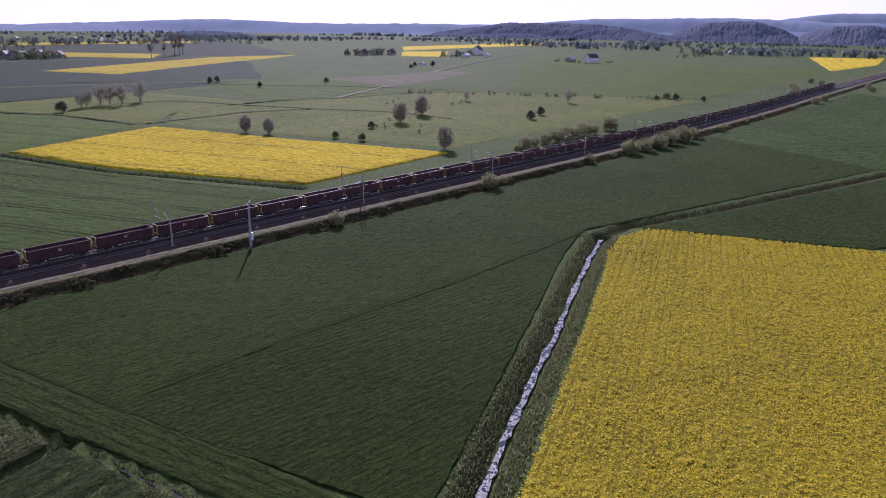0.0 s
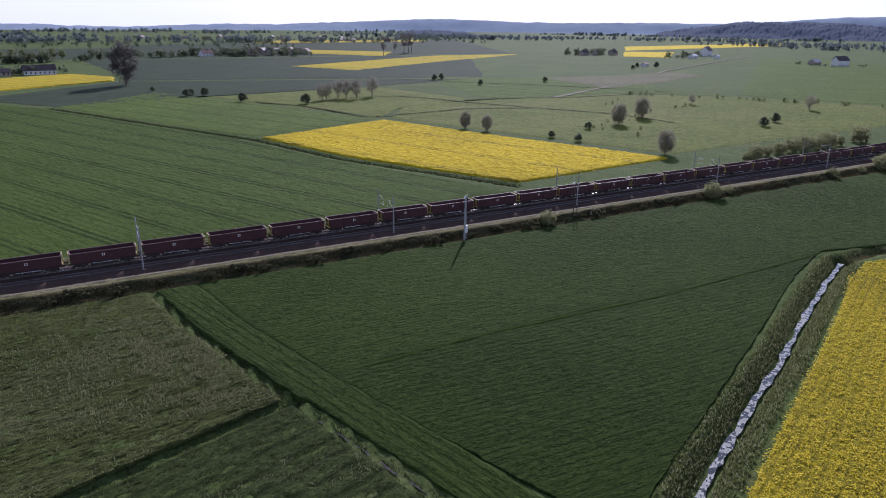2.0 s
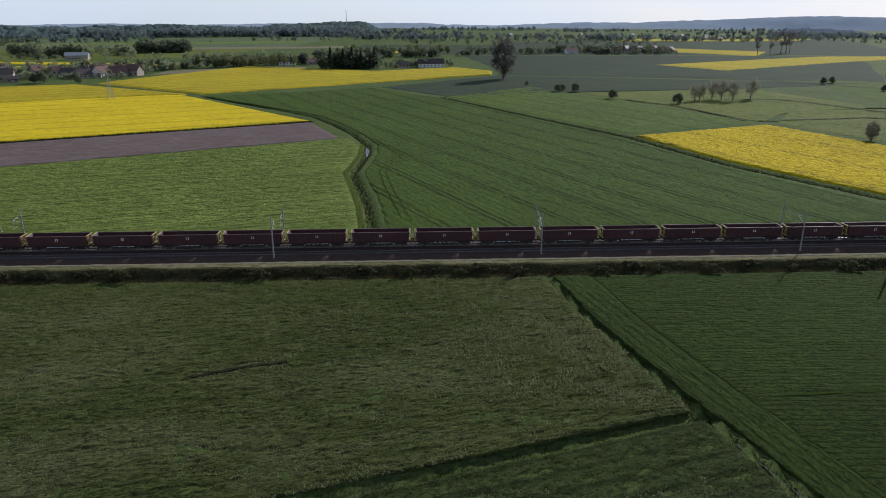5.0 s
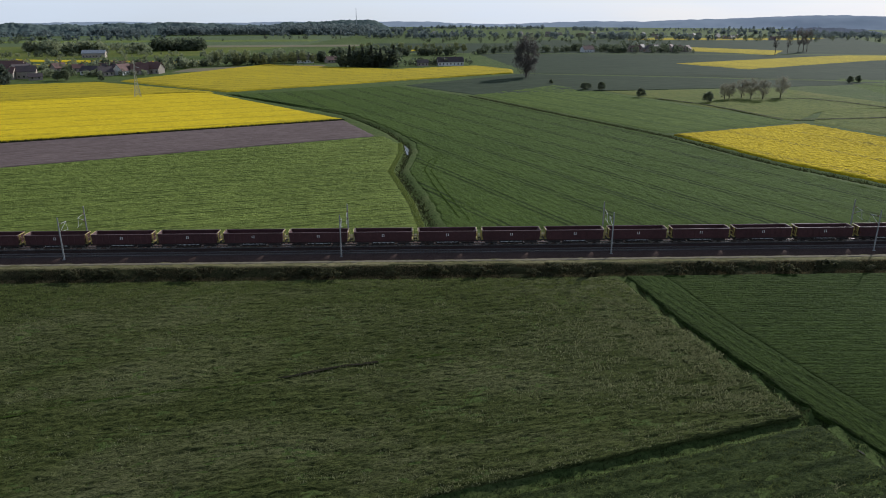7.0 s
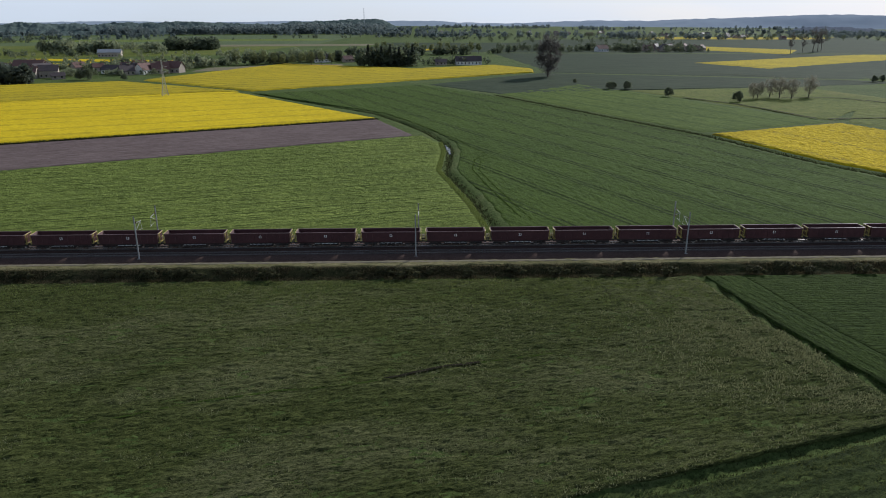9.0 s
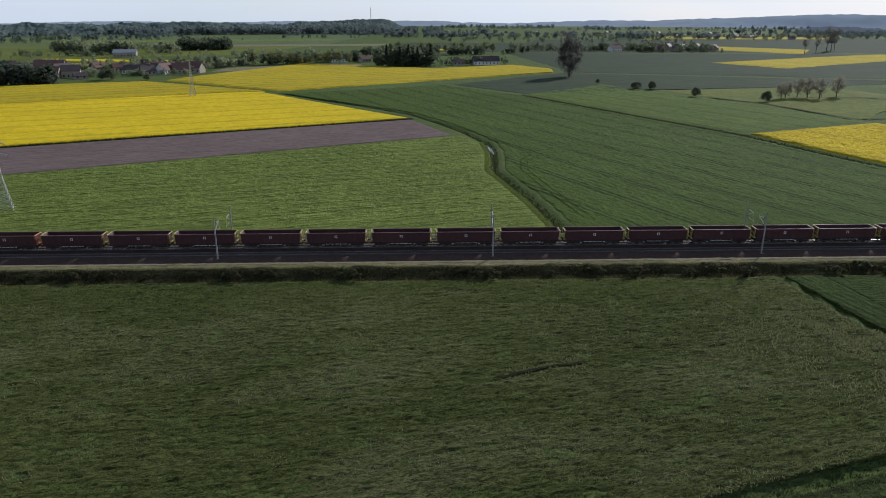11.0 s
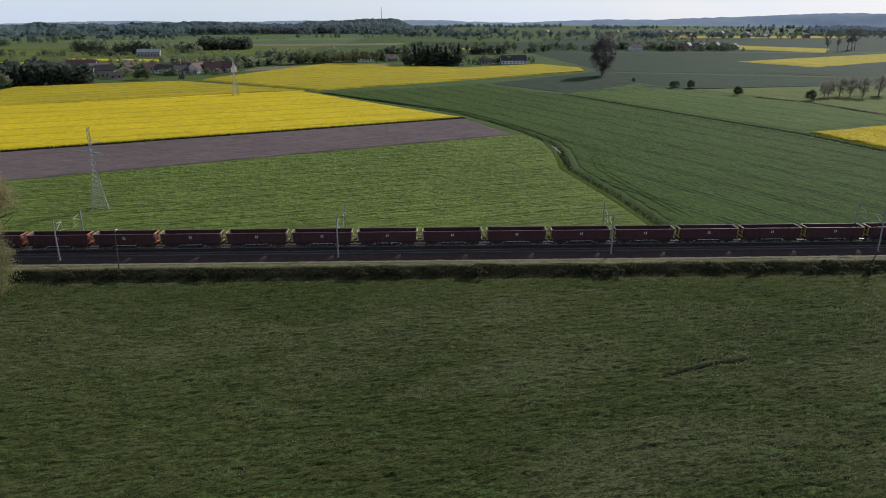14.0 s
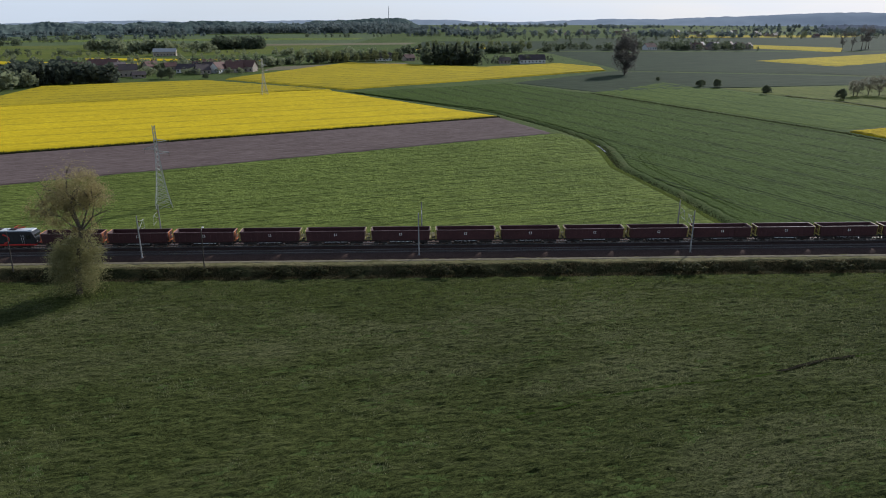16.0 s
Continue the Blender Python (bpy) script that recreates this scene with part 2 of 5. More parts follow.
M_INSUL = plain("brown_porcelain", (0.10, 0.045, 0.03), (0.2, 0.10, 0.07), 5.0, 0.25)
M_TARWOOD = plain("tarred_wood", (0.035, 0.028, 0.022), (0.09, 0.075, 0.06), 4.0, 0.8)
M_BARK = plain("grey_brown_bark", (0.045, 0.035, 0.026), (0.13, 0.105, 0.08), 5.0, 0.9, strength=0.8)
M_PLASTER = plain("pale_plaster", (0.55, 0.53, 0.49), (0.75, 0.73, 0.69), 1.0, 0.85)
M_TAN = plain("tan_plaster", (0.26, 0.215, 0.175), (0.40, 0.34, 0.28), 1.0, 0.85)
M_TILE = plain("brown_red_tiles", (0.080, 0.042, 0.036), (0.15, 0.080, 0.066), 1.5, 0.8)
M_DARKROOF = plain("dark_roofing", (0.042, 0.032, 0.033), (0.09, 0.068, 0.066), 1.5, 0.75)
M_METALROOF = plain("grey_sheet_roof", (0.20, 0.205, 0.22), (0.30, 0.31, 0.32), 1.0, 0.6, metal=0.1)
M_LEAF_WILLOW = leaves("willow_leaves", (0.19, 0.155, 0.072), (0.40, 0.33, 0.155))
M_LEAF_LOWER = leaves("lower_willow_leaves", (0.145, 0.14, 0.060), (0.33, 0.305, 0.135))
M_LEAF_BRAMBLE = leaves("bramble_leaves", (0.030, 0.034, 0.016), (0.110, 0.105, 0.050))
M_LEAF_SPRING = leaves("spring_leaves", (0.095, 0.115, 0.045), (0.24, 0.25, 0.11))
M_LEAF_DARK = leaves("dark_leaves", (0.058, 0.074, 0.046), (0.155, 0.172, 0.096))
M_LEAF_CONIFER = leaves("spruce_needles", (0.040, 0.050, 0.038), (0.105, 0.120, 0.082))
M_DITCH_AND_SHADE_BLADE = leaves("ditch_weeds_and_shaded_stalks", (0.016, 0.022, 0.008), (0.062, 0.070, 0.026))
M_WETSOIL = plain("wet_ditch_soil", (0.010, 0.010, 0.007), (0.034, 0.030, 0.020), 2.0, 1.0, spec=0.0)
M_LEAF_VILLAGE = leaves("village_leaves", (0.105, 0.125, 0.070), (0.245, 0.262, 0.150))
# Distance haze is tinted into these leaf colours.
M_LEAF_HAZY = leaves("haze_tinted_forest_leaves", (0.085, 0.108, 0.108), (0.180, 0.208, 0.195))
M_LEAF_MAROON = leaves("budding_maroon_twigs", (0.070, 0.066, 0.060), (0.150, 0.135, 0.118))
M_LEAF_PALE = leaves("pale_blossom_leaves", (0.15, 0.152, 0.066), (0.31, 0.305, 0.148))
M_LEAF_BROWN = leaves("budding_brown_twigs", (0.150, 0.140, 0.098), (0.29, 0.265, 0.19))
M_BLADE = leaves("grass_blades", (0.034, 0.044, 0.012), (0.125, 0.140, 0.045))
M_LIGHTBLADE = leaves("lighter_grass_blades", (0.050, 0.068, 0.016), (0.150, 0.175, 0.050))
M_DRY = leaves("dry_grass_blades", (0.07, 0.06, 0.032), (0.24, 0.21, 0.12))
M_DARKBLADE = leaves("dark_weeds", (0.034, 0.030, 0.015), (0.16, 0.13, 0.065))
M_FLORET = leaves("rape_florets", (0.43, 0.35, 0.012), (0.82, 0.665, 0.02))
M_WATER = Nodes("still_water")
# Floating weed and reflected bright sky, both put into pale patches of colour.
WEED_AND_GLINT = M_WATER.ramp(M_WATER.noise(1.3, 4, 0.65), 0.47, 0.56)
M_WATER = M_WATER.done(M_WATER.mix(WEED_AND_GLINT, (0.02, 0.022, 0.018), (0.13, 0.135, 0.12)), M_WATER.math("MULTIPLY_ADD", WEED_AND_GLINT, 0.75, 0.06), M_WATER.noise(3.0, 2), 0.04, 0.02, 0.0, 0.6)
# Grey-blue of distance haze is mixed into the ridge's woodland tones.
M_RIDGE = plain("haze_tinted_woodland", (0.038, 0.054, 0.052), (0.120, 0.146, 0.130), 0.11, 0.95, strength=0.0, spec=0.0)
M_PALEBLADE = leaves("pale_grass_blades", (0.080, 0.090, 0.038), (0.25, 0.248, 0.125))
# Both colours carry painted distance haze.
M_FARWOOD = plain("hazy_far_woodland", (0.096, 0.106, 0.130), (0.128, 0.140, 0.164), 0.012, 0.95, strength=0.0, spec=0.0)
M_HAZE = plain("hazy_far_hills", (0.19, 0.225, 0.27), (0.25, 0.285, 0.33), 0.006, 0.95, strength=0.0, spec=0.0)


# ---- lattice noise, ground shape ----
LATTICE = np.random.RandomState(7).rand(256, 256)


def soft(x, y, cell):
    """Smooth value noise, 0 to 1, with a lattice of that many metres."""
    u, v = np.asarray(x, float) / cell, np.asarray(y, float) / cell
    i, j = np.floor(u).astype(int), np.floor(v).astype(int)
    a, b = u - i, v - j
    a, b = a * a * (3 - 2 * a), b * b * (3 - 2 * b)
    q = lambda p, r: LATTICE[p & 255, r & 255]
    return (q(i, j) * (1 - a) + q(i + 1, j) * a) * (1 - b) + (q(i, j + 1) * (1 - a) + q(i + 1, j + 1) * a) * b


def land(x, y):
    """The lie of the land: flat near the line, falling away gently far off."""
    d = np.hypot(np.asarray(x, float) + 40, y)
    return -45.0 * (np.maximum(0, d - 600) / 3400) ** 1.3


def bend(x):
    """The line's slow curve far to the east."""
    x = np.asarray(x, float)
    return 1.7e-4 * np.maximum(0, np.minimum(x, 500) - 250) ** 2 + 0.085 * np.maximum(0, x - 500)


def resample(line, n):
    """n + 1 points at even steps along a polyline."""
    p = np.array(line, float)
    s = np.concatenate([[0], np.cumsum(np.hypot(*np.diff(p, axis=0).T))])
    t = np.linspace(0, s[-1], n + 1)
    return np.stack([np.interp(t, s, p[:, 0]), np.interp(t, s, p[:, 1])], 1)


def away(x, y, line):
    """Distance from a polyline."""
    best = np.full(np.shape(x), 1e9)
    for (ax, ay), (bx, by) in zip(line[:-1], line[1:]):
        dx, dy = bx - ax, by - ay
        t = np.clip(((x - ax) * dx + (y - ay) * dy) / (dx * dx + dy * dy), 0, 1)
        best = np.minimum(best, np.hypot(x - ax - t * dx, y - ay - t * dy))
    return best


def grid_mesh(name, x, y, z, material, smooth=True):
    """A mesh over a rectangular array of points."""
    r, c = x.shape
    k = np.arange(r * c).reshape(r, c)
    quads = np.stack([k[:-1, :-1], k[:-1, 1:], k[1:, 1:], k[1:, :-1]], -1).reshape(-1, 4)
    return raw_mesh(name, np.stack([x, y, z], -1).reshape(-1, 3), quads, material, smooth)


def raw_mesh(name, verts, faces, material, smooth=False):
    """A mesh from arrays, all faces with the same number of corners."""
    me = bpy.data.meshes.new(name)
    n, w = faces.shape
    me.vertices.add(len(verts))
    me.vertices.foreach_set("co", np.asarray(verts, np.float32).ravel())
    me.loops.add(n * w)
    me.loops.foreach_set("vertex_index", faces.astype(np.int32).ravel())
    me.polygons.add(n)
    me.polygons.foreach_set("loop_start", np.arange(0, n * w, w, dtype=np.int32))
    me.polygons.foreach_set("use_smooth", np.full(n, smooth))
    me.materials.append(material)
    me.update(calc_edges=True)
    return me


STREAM = [(30, 31), (53.2, 43.4), (66.7, 50.2), (83.2, 57.6), (96.8, 63.4), (119.3, 74.2), (137.3, 82.2), (151, 87.8)]
DITCH_EAST = [(151, 87.8), (163, 88), (206, 77), (293, 57), (420, 28)]
DITCH_MEADOW = [(12.3, 138), (15.7, 117), (19.4, 103), (22, 91.5), (24.6, 82.5), (28, 70), (38, 30)]
DITCH_CROSS = [(23.2, 87.3), (11.3, 84.2), (3.2, 81.4), (-11.4, 76.9), (-80, 56.3), (-150, 35.6)]
DITCH_NORTH = [(-24, 168), (-27, 196), (-34, 236), (-31.2, 269), (-32, 286), (-39.4, 312), (-51, 341), (-64, 368), (-145, 460)]
DITCH_RAPE = [(127, 180), (94, 244), (76, 300), (4, 446)]


def carved(x, y):
    z = land(x, y)
    for line, deep, half in ((STREAM, 1.5, 3.2), (DITCH_EAST, 1.3, 2.6), (DITCH_MEADOW, 0.55, 1.15), (DITCH_CROSS, 0.9, 2.0), (DITCH_NORTH, 1.2, 1.9), (DITCH_RAPE, 1.0, 1.9)):
        z = z - deep * np.clip(1.35 * (1 - away(x, y, line) / half), 0, 1)
    return z


def spread(lo, a, b, hi, step):
    """Even steps from a to b, and ever wider ones out to lo and hi."""
    mid = np.arange(a, b, step)
    out = lambda d: step * (1.14 ** np.arange(1, 90) - 1) / 0.14
    left = a - out(0)
    right = mid[-1] + out(0)
    return np.concatenate([[lo], left[left > lo][::-1], mid, right[right < hi], [hi]])


gx, gy = np.meshgrid(spread(-4800, -170, 300, 4800, 1.25), spread(-4800, 36, 470, 4800, 1.3))
gz = carved(gx, gy) + (soft(gx, gy, 1.7) - 0.5) * 0.25
ground = tagged(new("ground", grid_mesh("ground", gx, gy, gz, M_GROUND)), "rough green and tan grassland cut by ditches", "ground", kind="structure")


def field(name, label, left, right, nu, nv, height, amp, material, grain=0.8, category="field", comb=None):
    """A crop between two lines that run the same way, as a standing layer with an uneven top and closed edges."""
    a, b = resample(left, nv), resample(right, nv)
    u = np.linspace(0, 1, nu + 1)[None, :]
    x = a[:, :1] * (1 - u) + b[:, :1] * u
    y = a[:, 1:] * (1 - u) + b[:, 1:] * u
    x = x + (soft(x + 9, y, grain * 3) - 0.5) * grain * 0.6
    y = y + (soft(x, y + 31, grain * 3) - 0.5) * grain * 0.6
    p, q = x, y
    if comb:                                            # tufts drawn out along one heading
        c, d = math.cos(radians(comb[0])), math.sin(radians(comb[0]))
        p, q = (x * c + y * d) / comb[1], y * c - x * d
    z = land(x, y) + height + amp * (soft(p, q, grain) + 0.6 * soft(p + 40, q + 9, grain * 2.7) + 0.8 * soft(p, q, grain * 0.45) - 1.2)
    if min(nu, nv) > 12:                                # thin out towards the edges
        for k, s in ((1, 0.55), (2, 0.85)):
            for row in (np.s_[k, :], np.s_[-1 - k, :], np.s_[:, k], np.s_[:, -1 - k]):
                z[row] = np.minimum(z[row], land(x[row], y[row]) + height * s + amp * 0.4 * (soft(x[row], y[row], grain) - 0.5))
    z[0], z[-1] = land(x[0], y[0]) - 0.3, land(x[-1], y[-1]) - 0.3
    z[:, 0], z[:, -1] = land(x[:, 0], y[:, 0]) - 0.3, land(x[:, -1], y[:, -1]) - 0.3
    return tagged(new(name, grid_mesh(name, x, y, z, material)), label, category, kind="stuff")


def ribbon(name, label, line, half, z, material, wobble=0.5, n=80, kind="structure", category=""):
    """A strip of uneven width along a line."""
    p = resample(line, n)
    d = np.gradient(p, axis=0)
    d /= np.hypot(d[:, 0], d[:, 1])[:, None]
    side = np.stack([-d[:, 1], d[:, 0]], 1)
    w1 = half * (1 + wobble * (soft(p[:, 0], p[:, 1], 2.3) - 0.5) * 2)
    w2 = half * (1 + wobble * (soft(p[:, 0] + 50, p[:, 1], 1.9) - 0.5) * 2)
    e1, e2 = p + side * w1[:, None], p - side * w2[:, None]
    x, y = np.stack([e1[:, 0], e2[:, 0]], 1), np.stack([e1[:, 1], e2[:, 1]], 1)
    return tagged(new(name, grid_mesh(name, x[:, ::-1], y[:, ::-1], land(x, y) + z, material)), label, category or name, kind=kind)


# ---- fields south of the line ----
field("meadow", "grassy meadow with pale dry patches beside the line", [(-270, 139), (-270, 3.3)], [(11.8, 138.5), (15.2, 117), (18.8, 103), (22.3, 88.2)], 580, 470, 0.14, 0.30, M_MEADOW, 0.5, "meadow", (13, 2.4))
field("grass_strip", "dark striped grass plot beyond a shallow ditch", [(-150, 34.8), (-140, 0)], [(23.1, 86.3), (27.7, 69), (36.8, 27)], 420, 150, 0.14, 0.36, M_MEADOW2, 0.8, "meadow", (17, 2.2))
field("wheat_field", "young green wheat with fine drill rows", [(20.4, 139), (23.8, 117), (27.4, 103), (30.4, 91.2)], [(162, 139), (155, 93)], 420, 170, 0.32, 0.10, M_WHEAT, 0.6, "wheat field", (-1.5, 2.0))
field("wheat_field", "headland of young wheat drilled along a ditch", [(13.0, 139), (16.4, 117), (20.0, 103), (23.0, 91.2), (26, 82), (29.4, 70), (38, 36)], [(21.1, 139), (24.5, 117), (28.1, 103), (31.1, 91.2), (33.9, 82), (37.4, 70), (46, 36)], 24, 320, 0.3, 0.14, M_HEADLAND, 0.6, "wheat field", (-76, 2.4))
field("wheat_field", "darker young wheat wedge beside the stream", [(30.0, 92.6), (33.1, 82), (36.7, 70), (45.2, 44)], [(154, 94.2), (132.3, 86), (98.6, 69.6), (64, 53.4), (46, 45)], 420, 170, 0.28, 0.11, M_WHEAT2, 0.6, "wheat field", (-3, 2.0))
field("wheat_field", "young green wheat along the railway bank", [(158.5, 139), (151.5, 93)], [(330, 139.5), (300, 60)], 300, 120, 0.32, 0.18, M_WHEAT, 0.9, "wheat field")
field("wheat_field", "young green wheat reaching into the distance", [(325, 139.6), (295, 60)], [(640, 158), (520, 12)], 160, 80, 0.34, 0.3, M_WHEATB, 2.0, "wheat field")
field("wheat_field", "green wheat beyond the ditch", [(164, 84.5), (188, 36)], [(296, 53), (270, -10)], 240, 100, 0.3, 0.18, M_WHEAT, 0.8, "wheat field")
RAPE_L = [(38, 31), (54, 39), (75.8, 48.9), (103.1, 61.2), (122.8, 70.4), (138.5, 78.5), (150.3, 82.3), (162.7, 81)]
RAPE_R = [(90, -60), (130, -30), (158, -5), (176, 12), (185.4, 32.6)]
rape = field("rapeseed_field", "dense yellow flowering rapeseed beside the stream", RAPE_L, RAPE_R, 330, 400, 1.05, 0.24, M_RAPE, 0.42, "rapeseed field")


def scatter(left, right, n, seed):
    """Random places between two lines."""
    r = np.random.RandomState(seed)
    a, b = resample(left, 400), resample(right, 400)
    k, w, u = r.randint(0, 400, n), r.rand(n)[:, None], r.rand(n)[:, None]
    p = (a[k] * (1 - w) + a[k + 1] * w) * (1 - u) + (b[k] * (1 - w) + b[k + 1] * w) * u
    return r, p + r.uniform(-0.3, 0.3, (n, 2))


def blades(name, label, p, z, size, material, parent=None, seed=1, upright=1.0):
    """Short upright tufts, each a bent quad; upright 0 lays them flat."""
    r = np.random.RandomState(seed)
    n = len(p)
    s = (size * r.uniform(0.5, 1.4, n))[:, None]
    ang = r.uniform(0, 2 * math.pi, n)
    b = np.stack([np.cos(ang), np.sin(ang), r.normal(0, 0.25, n)], 1)
    up = np.stack([r.normal(0, 0.5, n), r.normal(0, 0.5, n), np.full(n, upright)], 1)
    if upright < 0.5:
        up = np.cross(b, np.stack([r.normal(0, 0.4, n), r.normal(0, 0.4, n), np.ones(n)], 1))
    up /= np.linalg.norm(up, axis=1)[:, None]
    c = np.column_stack([p, z])
    if upright < 0.5:
        v = np.stack([c - b * s * 0.45, c + b * s * 0.45, c + b * s * 0.6 + up * s, c - b * s * 0.5 + up * s * 1.1], 1)
    else:
        v = np.stack([c - b * s * 0.24, c + b * s * 0.24, c + b * s * r.uniform(-0.3, 0.3, n)[:, None] + up * s * 1.15], 1)
    ob = new(name, raw_mesh(name, v.reshape(-1, 3), np.arange(v.shape[0] * v.shape[1]).reshape(n, -1), material))
    ob.parent = parent
    return tagged(ob, label, "" if parent else "grass", kind="stuff")


r, p = scatter(RAPE_L, RAPE_R, 380000, 31)
lane = (p[:, 1] * math.cos(radians(24)) - p[:, 0] * math.sin(radians(24)) + 0.5 * soft(p[:, 0], p[:, 1], 6.0)) / 3.6
gap = (np.minimum(np.abs(lane % 1 - 0.5), np.abs((lane + 0.38) % 1 - 0.5)) < 0.06) & (soft(p[:, 0], p[:, 1], 9.0) > 0.3)
bare = 1.6 * (soft(p[:, 0] * 0.6, p[:, 1], 7.0) > 0.86) * (soft(p[:, 0], p[:, 1], 1.1) > 0.5)
keep = (soft(p[:, 0], p[:, 1], 0.5) + 0.35 * soft(p[:, 0], p[:, 1], 5.0) - 1.3 * gap - 0.3 * bare > 0.50) & (p[:, 1] > -12)
p = p[keep]
blades("florets", "yellow rape flower heads", p, 1.05 + 0.25 * soft(p[:, 0], p[:, 1], 0.42) + r.uniform(-0.1, 0.05, len(p)), 0.135, M_FLORET, rape, 32, 0.2)

r, p = scatter([(-215, 138.5), (-215, 20)], [(11, 138), (14.4, 117), (18, 103), (21.5, 88.8), (27, 69), (34, 34)], 330000, 33)
lean = p[:, 1] - 0.2 * p[:, 0]
pale = soft(p[:, 0] * 0.3, lean, 4.0) + 0.6 * soft(p[:, 0] * 0.6, lean, 1.6)
dry = (pale > 0.98) | ((away(p[:, 0], p[:, 1], DITCH_MEADOW) < 17 * soft(p[:, 0], p[:, 1], 4.0)) & (p[:, 1] > 88) & (p[:, 1] < 128))
clear = away(p[:, 0], p[:, 1], DITCH_CROSS) > 1.3
p, dry = p[clear], dry[clear]
tall = np.full(len(p), 0.05)
blades("grass_tufts", "green meadow grass tufts", p[~dry], tall[~dry], 0.26, M_BLADE, None, 34)
blades("grass_tufts", "pale dry grass tufts in the meadow", p[dry], tall[dry], 0.28, M_PALEBLADE, None, 35)

r = np.random.RandomState(51)
c = resample(DITCH_MEADOW, 600)[r.randint(0, 340, 52000)] + np.stack([-np.abs(r.normal(0, 12.0, 52000)) - 1.0, r.normal(0, 1.5, 52000)], 1)
c = c[(soft(c[:, 0], c[:, 1], 2.2) > 0.35) & (away(c[:, 0], c[:, 1], DITCH_CROSS) > 1.4) & (c[:, 1] > 89) & (c[:, 1] < 114 + 14 * soft(c[:, 0], c[:, 1], 5.0))]
blades("grass_tufts", "bleached grass along the meadow's edge", c, np.full(len(c), 0.06), 0.34, M_PALEBLADE, None, 52)

# Along the rapeseed edge, dark blades stand in for stalks in shade.
for line, half, n, m, size, seed, label in ((STREAM, 4.0, 22000, M_PALEBLADE, 0.4, 36, "tan tussocks along the stream bank"), (STREAM, 4.2, 30000, M_BLADE, 0.4, 37, "green tussocks along the stream bank"), (DITCH_EAST, 2.4, 26000, M_DARKBLADE, 0.4, 38, "dark weeds along a field ditch"), (DITCH_NORTH, 1.5, 9000, M_DITCH_AND_SHADE_BLADE, 0.5, 39, "dark weeds along a winding ditch"), (DITCH_RAPE, 1.7, 14000, M_DITCH_AND_SHADE_BLADE, 0.6, 40, "dark weeds along a straight ditch"), ([(-340, 226.2), (-62, 348.2)], 0.9, 12000, M_DITCH_AND_SHADE_BLADE, 0.75, 55, "rapeseed edge stalks darkened as if in shade"), (DITCH_MEADOW, 1.1, 8000, M_DITCH_AND_SHADE_BLADE, 0.28, 41, "weeds in a shallow ditch"), (DITCH_CROSS, 1.4, 9000, M_DITCH_AND_SHADE_BLADE, 0.26, 42, "weeds along a shallow cross ditch")):
    r = np.random.RandomState(seed)
    c = resample(line, 600)[r.randint(0, 600, n)] + r.normal(0, 0.55, (n, 2)) * half
    d = away(c[:, 0], c[:, 1], line)
    c = c[(d < half) & (d > (1.0 if line is STREAM else 0.0))]
    blades("bank_tussocks", label, c, carved(c[:, 0], c[:, 1]), size, m, None, seed)

r, p = scatter([(-270, 138.8), (480, 138.8)], [(-270, 143.4), (480, 143.4)], 170000, 45)
p[:, 1] += bend(p[:, 0])
zb = np.interp(p[:, 1] - bend(p[:, 0]), [138.9, 140.2, 142.2, 142.9], [0.0, 0.25, 1.5, 1.45])
top = p[:, 1] - bend(p[:, 0]) > 141.9 + 0.6 * soft(p[:, 0], p[:, 1], 3.1)
blades("bank_weeds", "dark brambles and weeds on the bank slope", p[~top], zb[~top] - 0.05, 0.3, M_DARKBLADE, None, 46)
blades("bank_weeds", "dry grass along the bank's edge", p[top], zb[top] - 0.05, 0.24, M_DRY, None, 47)

water = ribbon("water", "narrow strip of still bright water in a ditch", STREAM, 0.46, -1.05, M_WATER, 0.8, 110)
ribbon("water", "puddle of water in a field ditch", [(-33.5, 287), (-31.6, 278), (-31.6, 267)], 0.7, -0.8, M_WATER, 0.5, 20)
ribbon("ditch_bed", "dark wet soil in a straight ditch", DITCH_RAPE, 1.0, -0.62, M_WETSOIL, 0.4, 120)
ribbon("mud", "pale wet mud in a shallow ditch", [(24.9, 81), (26.7, 75), (30.1, 62), (34, 46)], 0.14, -0.36, M_MUD, 1.6, 60)

TRACK = plain("wheel_track_growth", (0.018, 0.029, 0.006), (0.043, 0.063, 0.013), 2.0, 0.95, spec=0.0)
for line, label in (([(36, 91.2), (60, 92), (100, 90.5), (150, 92)], "dark wheel track across the wheat"), ([(-17, 178), (-23, 216), (-25.5, 236), (-23.5, 252), (-18, 262)], "curving wheel track in the wheat"), ([(-15, 178), (-21, 216), (-23.4, 235), (-21.6, 250), (-16, 259)], "curving wheel track in the wheat"), ([(116, 183), (87, 243), (69, 299), (-3, 445)], "dark track along a straight ditch"), ([(-19, 262), (-30, 300), (-50, 345), (-75, 385)], "wheel track beside a ditch")):
    ribbon("wheel_track", label, line, 0.17, 0.375, TRACK, 0.95, 240, category="wheel track")
BRIGHT = leaves("verge_grass", (0.075, 0.105, 0.022), (0.20, 0.225, 0.062))
r = np.random.RandomState(81)
c = resample(DITCH_NORTH[:5], 500)[r.randint(0, 500, 9000)] + np.stack([r.uniform(-3.4, -1.7, 9000), r.normal(0, 0.8, 9000)], 1)
blades("grass_tufts", "fresh bright grass along a winding ditch", c, np.full(len(c), 0.02), 0.32, BRIGHT, None, 82)
# Lighter blades, denser towards the foot of the bank.
r = np.random.RandomState(83)
c = np.stack([r.uniform(-235, 12, 60000), 138.6 - np.abs(r.normal(0, 9.0, 60000))], 1)
